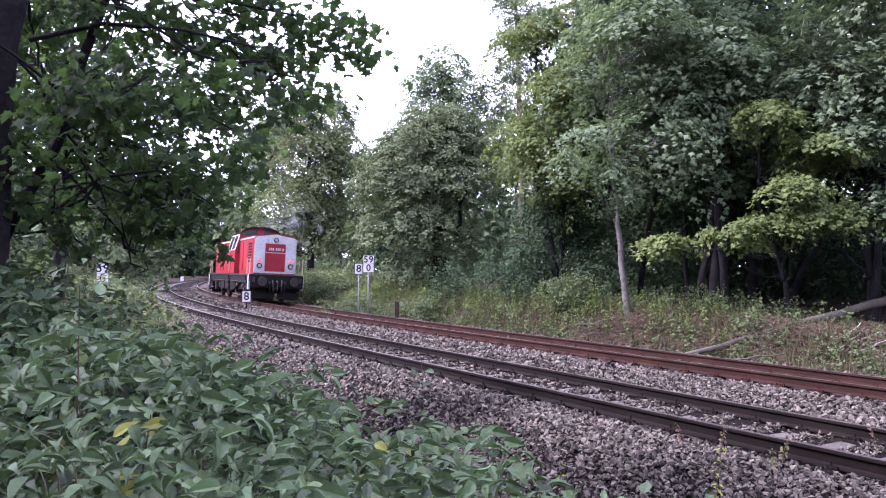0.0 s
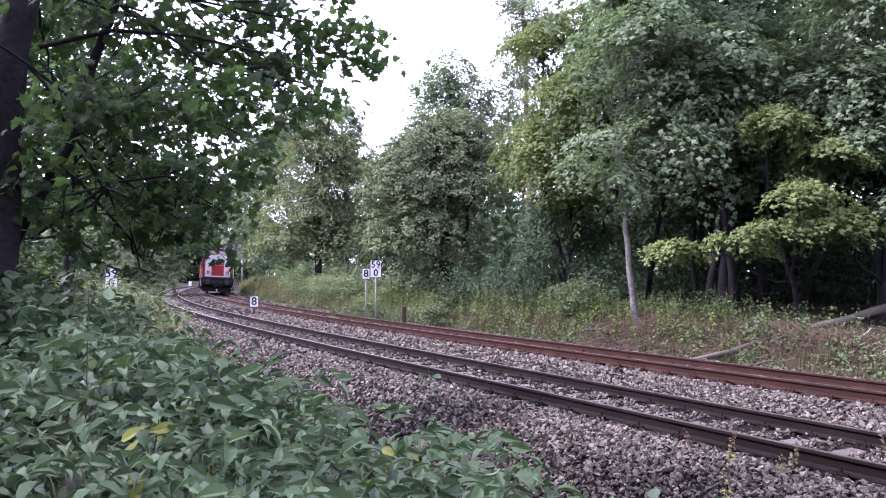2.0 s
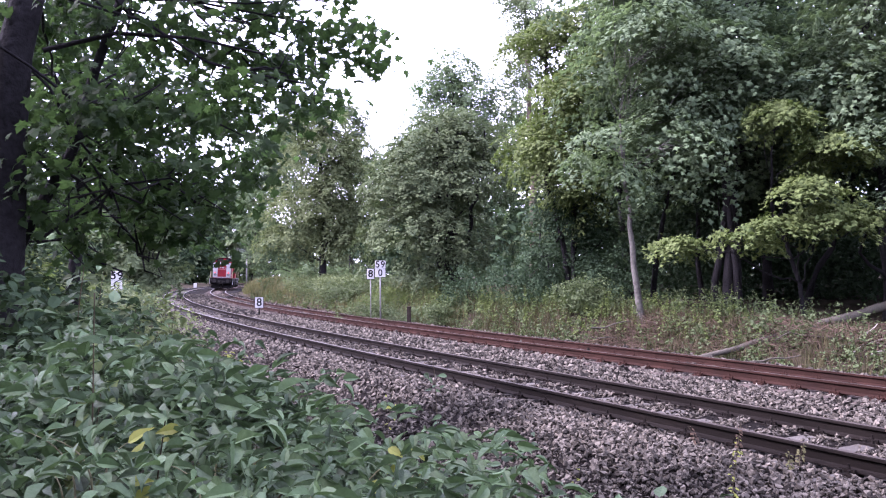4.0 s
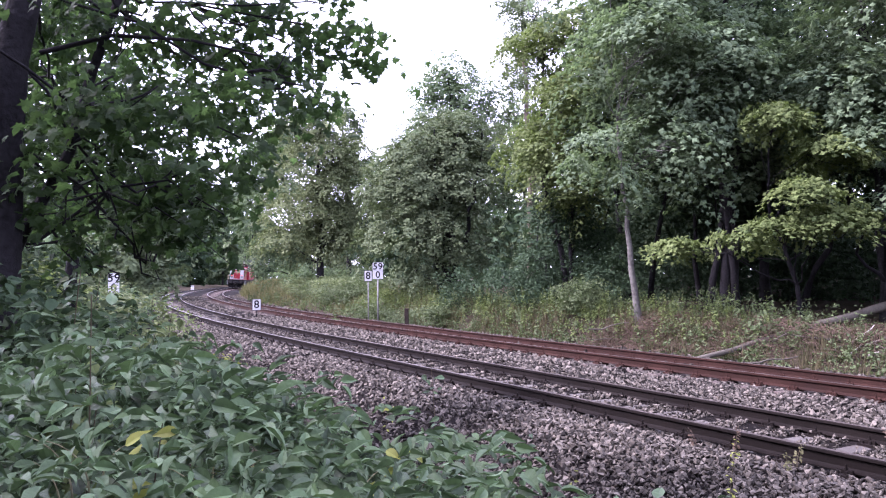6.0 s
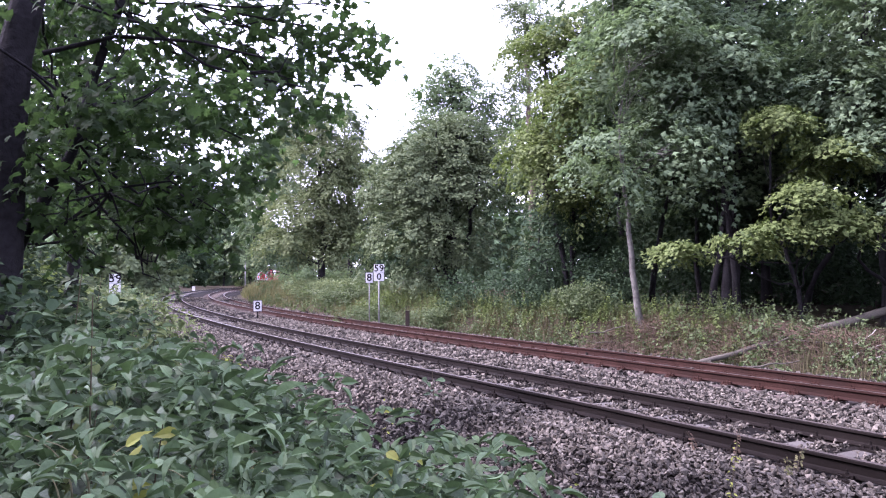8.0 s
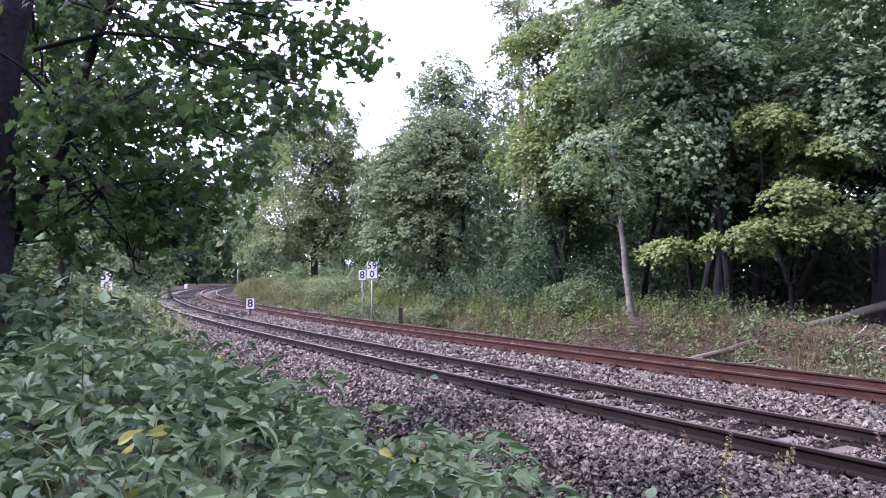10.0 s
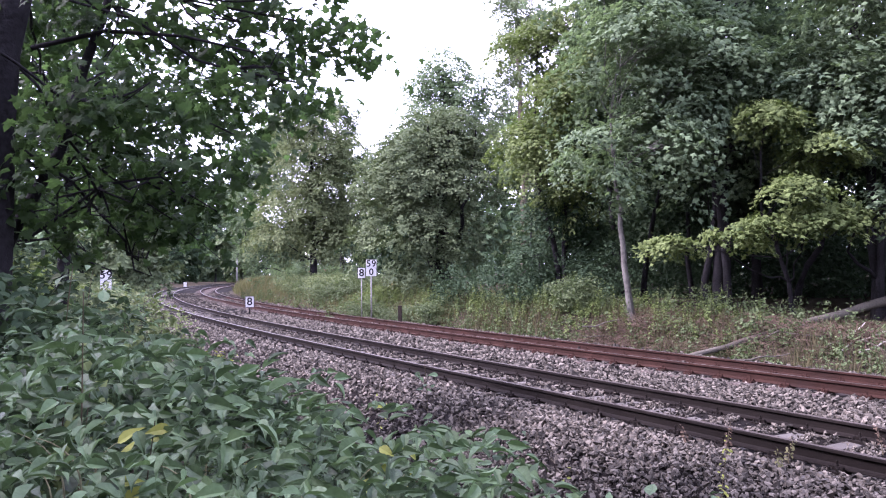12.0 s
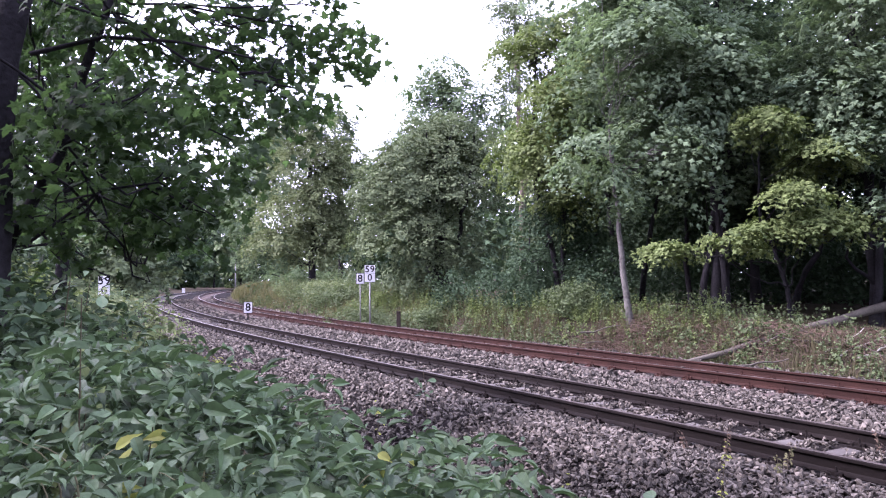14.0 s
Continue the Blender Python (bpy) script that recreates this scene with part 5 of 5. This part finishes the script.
    cab_line = [(1.48, 1.40), (1.48, 2.75), (1.22, 3.75), (0.95, 4.05), (0.45, 4.20), (-0.45, 4.20), (-0.95, 4.05), (-1.22, 3.75), (-1.48, 2.75), (-1.48, 1.40)]
    cab = part("cab", prism(bmesh.new(), cab_line, -2.2, 0.1), red, root, "red driver's cab")
    part("cab_roof", prism(bmesh.new(), [(1.24, 3.76), (1.27, 3.80), (0.98, 4.09), (0.46, 4.25), (-0.46, 4.25), (-0.98, 4.09), (-1.27, 3.80), (-1.24, 3.76), (-0.9, 4.0), (0, 4.15), (0.9, 4.0)], -2.32, 0.22), dark, cab, "dark red cab roof")
    for x0, x1 in ((-2.225, -2.205), (0.105, 0.125)):
        for side in (1, -1):
            pane = [(side * 0.18, 3.70), (side * 1.12, 3.70), (side * 1.02, 3.92), (side * 0.80, 4.04), (side * 0.18, 4.10)]
            part("end_window", prism(bmesh.new(), pane, x0, x1), glass, cab, "dark cab window")
            pane = [(side * 1.22, 2.85), (side * 1.40, 2.85), (side * 1.20, 3.62), (side * 1.19, 3.62)]
            part("end_window", prism(bmesh.new(), pane, x0, x1), glass, cab, "dark cab window")
    for side in (1, -1):
        # sky reflected in the slanted cab side, painted as a light grey panel
        slope = [(side * 1.487, 2.78), (side * 1.232, 3.73), (side * 1.21, 3.73), (side * 1.46, 2.78)]
        part("glare_panel", prism(bmesh.new(), slope, -2.19, 0.09), grey, cab, "light grey slanted panel standing in for sky glare")
        for a, b in ((-1.95, -1.2), (-0.9, -0.15)):
            bm = bmesh.new()
            out = side * 0.03
            quad = [(side * 1.462 + out, 2.82), (side * 1.245 + out, 3.66), (side * 1.225, 3.66), (side * 1.44, 2.82)]
            pane = part("side_window", prism(bm, quad, a, b), glass, cab, "slanted side window")
            for z, y in ((2.80, 1.47), (3.67, 1.25)):
                part("window_frame", rod(bmesh.new(), (a, side * (y + 0.01), z), (b, side * (y + 0.01), z), 0.025, 6), grey, pane, "pale window frame")
        part("cab_door", box(bmesh.new(), -0.85, -0.15, *sorted((side * 1.475, side * 1.5)), 1.45, 2.72, 0.01), red, cab)
        part("grab_rail", rod(bmesh.new(), (-1.0, side * 1.55, 1.5), (-1.0, side * 1.55, 2.7), 0.02, 6), rail_paint, cab, "pale grab rail")
    stack = part("exhaust_housing", prism(bmesh.new(), [(0.75, 3.5), (0.68, 4.02), (-0.68, 4.02), (-0.75, 3.5)], 0.35, 1.7), red, root)
    part("exhaust_pipe", rod(bmesh.new(), (1.0, 0, 3.9), (1.0, 0, 4.22), 0.14, 14), black, stack, "sooty exhaust pipe", True)
    frame_bar = part("underframe", box(bmesh.new(), -6.55, 6.55, -1.5, 1.5, 1.02, 1.39, 0.02), black, root, "black underframe")
    part("fuel_tank", box(bmesh.new(), -1.9, 1.9, -1.25, 1.25, 0.42, 1.02, 0.08), black, frame_bar)
    for way in (-1, 1):
        beam = part("buffer_beam", box(bmesh.new(), *sorted((way * 6.52, way * 6.68)), -1.46, 1.46, 0.72, 1.37, 0.02), black, root, "black buffer beam")
        for side in (1, -1):
            buf = part("buffer", rod(bmesh.new(), (way * 6.66, side * 0.875, 1.05), (way * 7.0, side * 0.875, 1.05), 0.11, 14), black, beam, "", True)
            part("buffer_plate", rod(bmesh.new(), (way * 7.0, side * 0.875, 1.05), (way * 7.06, side * 0.875, 1.05), 0.23, 20), steel, beam, "dark steel buffer plate")
            part("air_hose", rod(bmesh.new(), (way * 6.7, side * 0.42, 0.95), (way * 6.86, side * 0.38, 0.42), 0.03, 8), black, beam, "", True)
            part("rail_guard", box(bmesh.new(), *sorted((way * 6.3, way * 6.36)), *sorted((side * 0.55, side * 1.2)), 0.16, 0.72, 0.01), black, beam)
            part("shunter_step", box(bmesh.new(), *sorted((way * 6.12, way * 6.5)), *sorted((side * 1.22, side * 1.5)), 0.34, 0.40, 0.008), black, beam)
            part("step_plate", box(bmesh.new(), *sorted((way * 6.30, way * 6.52)), *sorted((side * 1.42, side * 1.53)), 0.62, 1.38, 0.008), grey, beam, "light grey step plate")
            for x, z in ((6.45, 2.25), (5.75, 2.25)):
                part("handrail", rod(bmesh.new(), (way * x, side * 1.45, 1.38), (way * x, side * 1.45, z), 0.025, 6), rail_paint, beam, "pale upright handrail")
        for side in (1, -1):
            part("brake_hose", rod(bmesh.new(), (way * 6.72, side * 0.25, 1.12), (way * 6.9, side * 0.22, 0.55), 0.035, 8), steel, beam, "", True)
            part("hose_cock", box(bmesh.new(), *sorted((way * 6.68, way * 6.8)), side * 0.42 - 0.05, side * 0.42 + 0.05, 0.92, 1.06, 0.01), steel, beam)
            part("lamp_bracket", box(bmesh.new(), *sorted((way * 6.68, way * 6.72)), side * 1.28 - 0.07, side * 1.28 + 0.07, 1.0, 1.24, 0.01), steel, beam)
            part("snow_plough", box(bmesh.new(), *sorted((way * 6.4, way * 6.48)), *sorted((side * 0.08, side * 1.3)), 0.18, 0.5, 0.02), black, beam)
        part("chain", rod(bmesh.new(), (way * 6.74, -0.2, 0.9), (way * 6.78, 0.25, 0.62), 0.025, 6), steel, beam)
        hook = part("coupling_hook", rod(bmesh.new(), (way * 6.68, 0, 1.05), (way * 6.98, 0, 1.02), 0.06, 8), steel, beam)
        part("coupling_link", rod(bmesh.new(), (way * 6.9, 0, 1.0), (way * 6.85, 0.0, 0.6), 0.035, 6), steel, hook)
    for side in (1, -1):
        part("walkway_edge", box(bmesh.new(), -6.5, 6.5, *sorted((side * 1.5, side * 1.535)), 1.30, 1.36, 0.006), steel, frame_bar, "dull steel walkway edge")
        part("air_pipe", rod(bmesh.new(), (-6.3, side * 1.47, 0.98), (6.3, side * 1.47, 0.98), 0.03, 8), steel, frame_bar, "", True)
        part("air_pipe", rod(bmesh.new(), (-6.0, side * 1.40, 0.90), (6.0, side * 1.40, 0.90), 0.022, 8), steel, frame_bar, "", True)
        for a in (-5.6, -2.4, 2.4, 5.6):
            part("sand_box", box(bmesh.new(), a - 0.22, a + 0.22, *sorted((side * 1.12, side * 1.46)), 0.55, 1.0, 0.03), black, frame_bar)
        for a in (-4.4, -2.7, 2.7, 4.4):
            part("brake_cylinder", rod(bmesh.new(), (a - 0.2, side * 1.3, 0.78), (a + 0.2, side * 1.3, 0.78), 0.12, 12), steel, frame_bar, "", True)
        for a in (-1.5, 0.0, 1.5):
            part("battery_box", box(bmesh.new(), a - 0.6, a + 0.6, *sorted((side * 1.26, side * 1.46)), 0.5, 0.98, 0.02), black, frame_bar)
        for a in (-5.95, -1.05, 5.95):
            for z in (0.42, 0.72, 1.0):
                part("ladder_step", box(bmesh.new(), a - 0.22, a + 0.22, *sorted((side * 1.36, side * 1.56)), z, z + 0.035, 0.006), steel, frame_bar, "worn steel step")
            for e in (-0.22, 0.22):
                part("ladder_rail", box(bmesh.new(), a + e - 0.02, a + e + 0.02, *sorted((side * 1.50, side * 1.54)), 0.4, 1.3, 0.006), black, frame_bar)
    for c in (-3.5, 3.5):
        bogie = part("bogie", box(bmesh.new(), c - 1.75, c + 1.75, -0.55, 0.55, 0.45, 0.75, 0.03), black, root, "black bogie")
        for side in (1, -1):
            bar = part("side_frame", box(bmesh.new(), c - 1.8, c + 1.8, *sorted((side * 1.0, side * 1.12)), 0.55, 0.82, 0.03), black, bogie)
            for a in (-1.15, 1.15):
                part("axle_box", box(bmesh.new(), c + a - 0.17, c + a + 0.17, *sorted((side * 1.0, side * 1.22)), 0.36, 0.66, 0.04), steel, bogie)
                part("spring", rod(bmesh.new(), (c + a * 0.6, side * 1.08, 0.5), (c + a * 0.6, side * 1.08, 1.0), 0.09, 10), steel, bogie, "", True)
        for a in (-1.15, 1.15):
            bm = rod(bmesh.new(), (0, -1.0, 0), (0, 1.0, 0), 0.08, 12)
            for side in (1, -1):
                rod(bm, (0, side * 0.69, 0), (0, side * 0.80, 0), 0.5, 28)
                rod(bm, (0, side * 0.655, 0), (0, side * 0.69, 0), 0.53, 28)
                box(bm, -0.36, 0.36, *sorted((side * 0.795, side * 0.815)), -0.05, 0.05)
            w = part("wheelset", bm, steel, root, "steel wheelset")
            w.location = (c + a, 0, 0.5)
            WHEELS.append((w, c + a))
    # narrower and lower than the loading gauge: hoods, cab and beams above the axles
    for ob in root.children_recursive:
        if ob.type == "MESH" and ob.name.split(".")[0] not in ("wheelset", "bogie", "side_frame", "axle_box", "spring"):
            for v in ob.data.vertices:
                v.co.y *= 0.90
                v.co.z = v.co.z if v.co.z < 1.39 else 1.39 + (v.co.z - 1.39) * 0.91
    return root


def build_smoke():
    """Thin exhaust haze, as many faint flakes that travel with the locomotive."""
    rng = np.random.default_rng(88)
    haze = bpy.data.materials.new("exhaust_haze")
    haze.use_nodes = True
    n, l = haze.node_tree.nodes, haze.node_tree.links
    clear, soot, mix = n.new("ShaderNodeBsdfTransparent"), n.new("ShaderNodeBsdfDiffuse"), n.new("ShaderNodeMixShader")
    soot.inputs["Color"].default_value = (0.5, 0.55, 0.6, 1)
    mix.inputs["Fac"].default_value = 0.03
    l.new(clear.outputs[0], mix.inputs[1])
    l.new(soot.outputs[0], mix.inputs[2])
    l.new(mix.outputs[0], n["Material Output"].inputs["Surface"])
    t = rng.random(130) ** 0.8
    p = np.stack([1.0 - 3.5 * t, -2.2 * t, 3.95 + 0.6 * t ** 0.6], -1) + rng.normal(0, 1, (130, 3)) * (0.12 + 0.5 * t)[:, None]
    v, f = leaves(rng, p, rng.normal(size=p.shape), 0.25 + 0.55 * t, LEAF_OVAL)
    ob = tagged(new("exhaust_smoke", mesh_of("exhaust_smoke", v, f, haze)), "thin blue-grey exhaust haze above the locomotive", "smoke", kind="stuff")
    ob.visible_shadow = False
    return ob


def loco_pose(s):
    """The locomotive with its rear bogie at s metres along the line."""
    x0, y0, _ = (float(a) for a in line(s, TRACK_GAP))
    x1, y1, _ = (float(a) for a in line(s + 7.0, TRACK_GAP))
    return Matrix.Translation(((x0 + x1) / 2, (y0 + y1) / 2, 0)) @ Matrix.Rotation(math.atan2(y1 - y0, x1 - x0), 4, "Z") @ Matrix.Rotation(radians(CANT_FAR), 4, "X")


def rear_at(t):
    """Where its rear end is along the line: it slows a little."""
    return 39.2 + 14.75 * t - 0.11 * t * t


def motions():
    walk(loco, [(t, loco_pose(rear_at(t) + 2.6)) for t in np.arange(0, 14.01, 0.25)])
    walk(smoke, [(t, loco_pose(rear_at(t) + 2.6)) for t in np.arange(0, 14.01, 0.25)])
    for w, x in WHEELS:
        walk(w, [(k / 30, Matrix.Translation((x, 0, 0.5)) @ Matrix.Rotation((rear_at(k / 30) - rear_at(0)) / 0.5, 4, "Y")) for k in range(421)])


M_STRAW = material("straw", (0.20, 0.19, 0.11), 0.8, vary=0.2, grain=30)
M_CANE = material("bramble_cane", (0.07, 0.058, 0.036), 0.7, vary=0.3, grain=30)
build_ground()
build_ballast()
build_woods()
build_maple()
build_shrubs()
build_ivy()
build_brambles()
build_weeds()
build_front_grass()
build_grass()
build_nettles()
build_deadwood()
build_boards()
loco = build_locomotive()
smoke = build_smoke()
build_track(0.0, CANT_NEAR, M_RAIL_DARK, M_RAIL_TOP, M_CONCRETE, False, "main track with dark rails on concrete sleepers")
build_track(TRACK_GAP, CANT_FAR, M_RAIL_RUST, M_RAIL_TOP, M_WOOD, True, "second track with rust-brown rails on old sleepers")
build_stones()
motions()
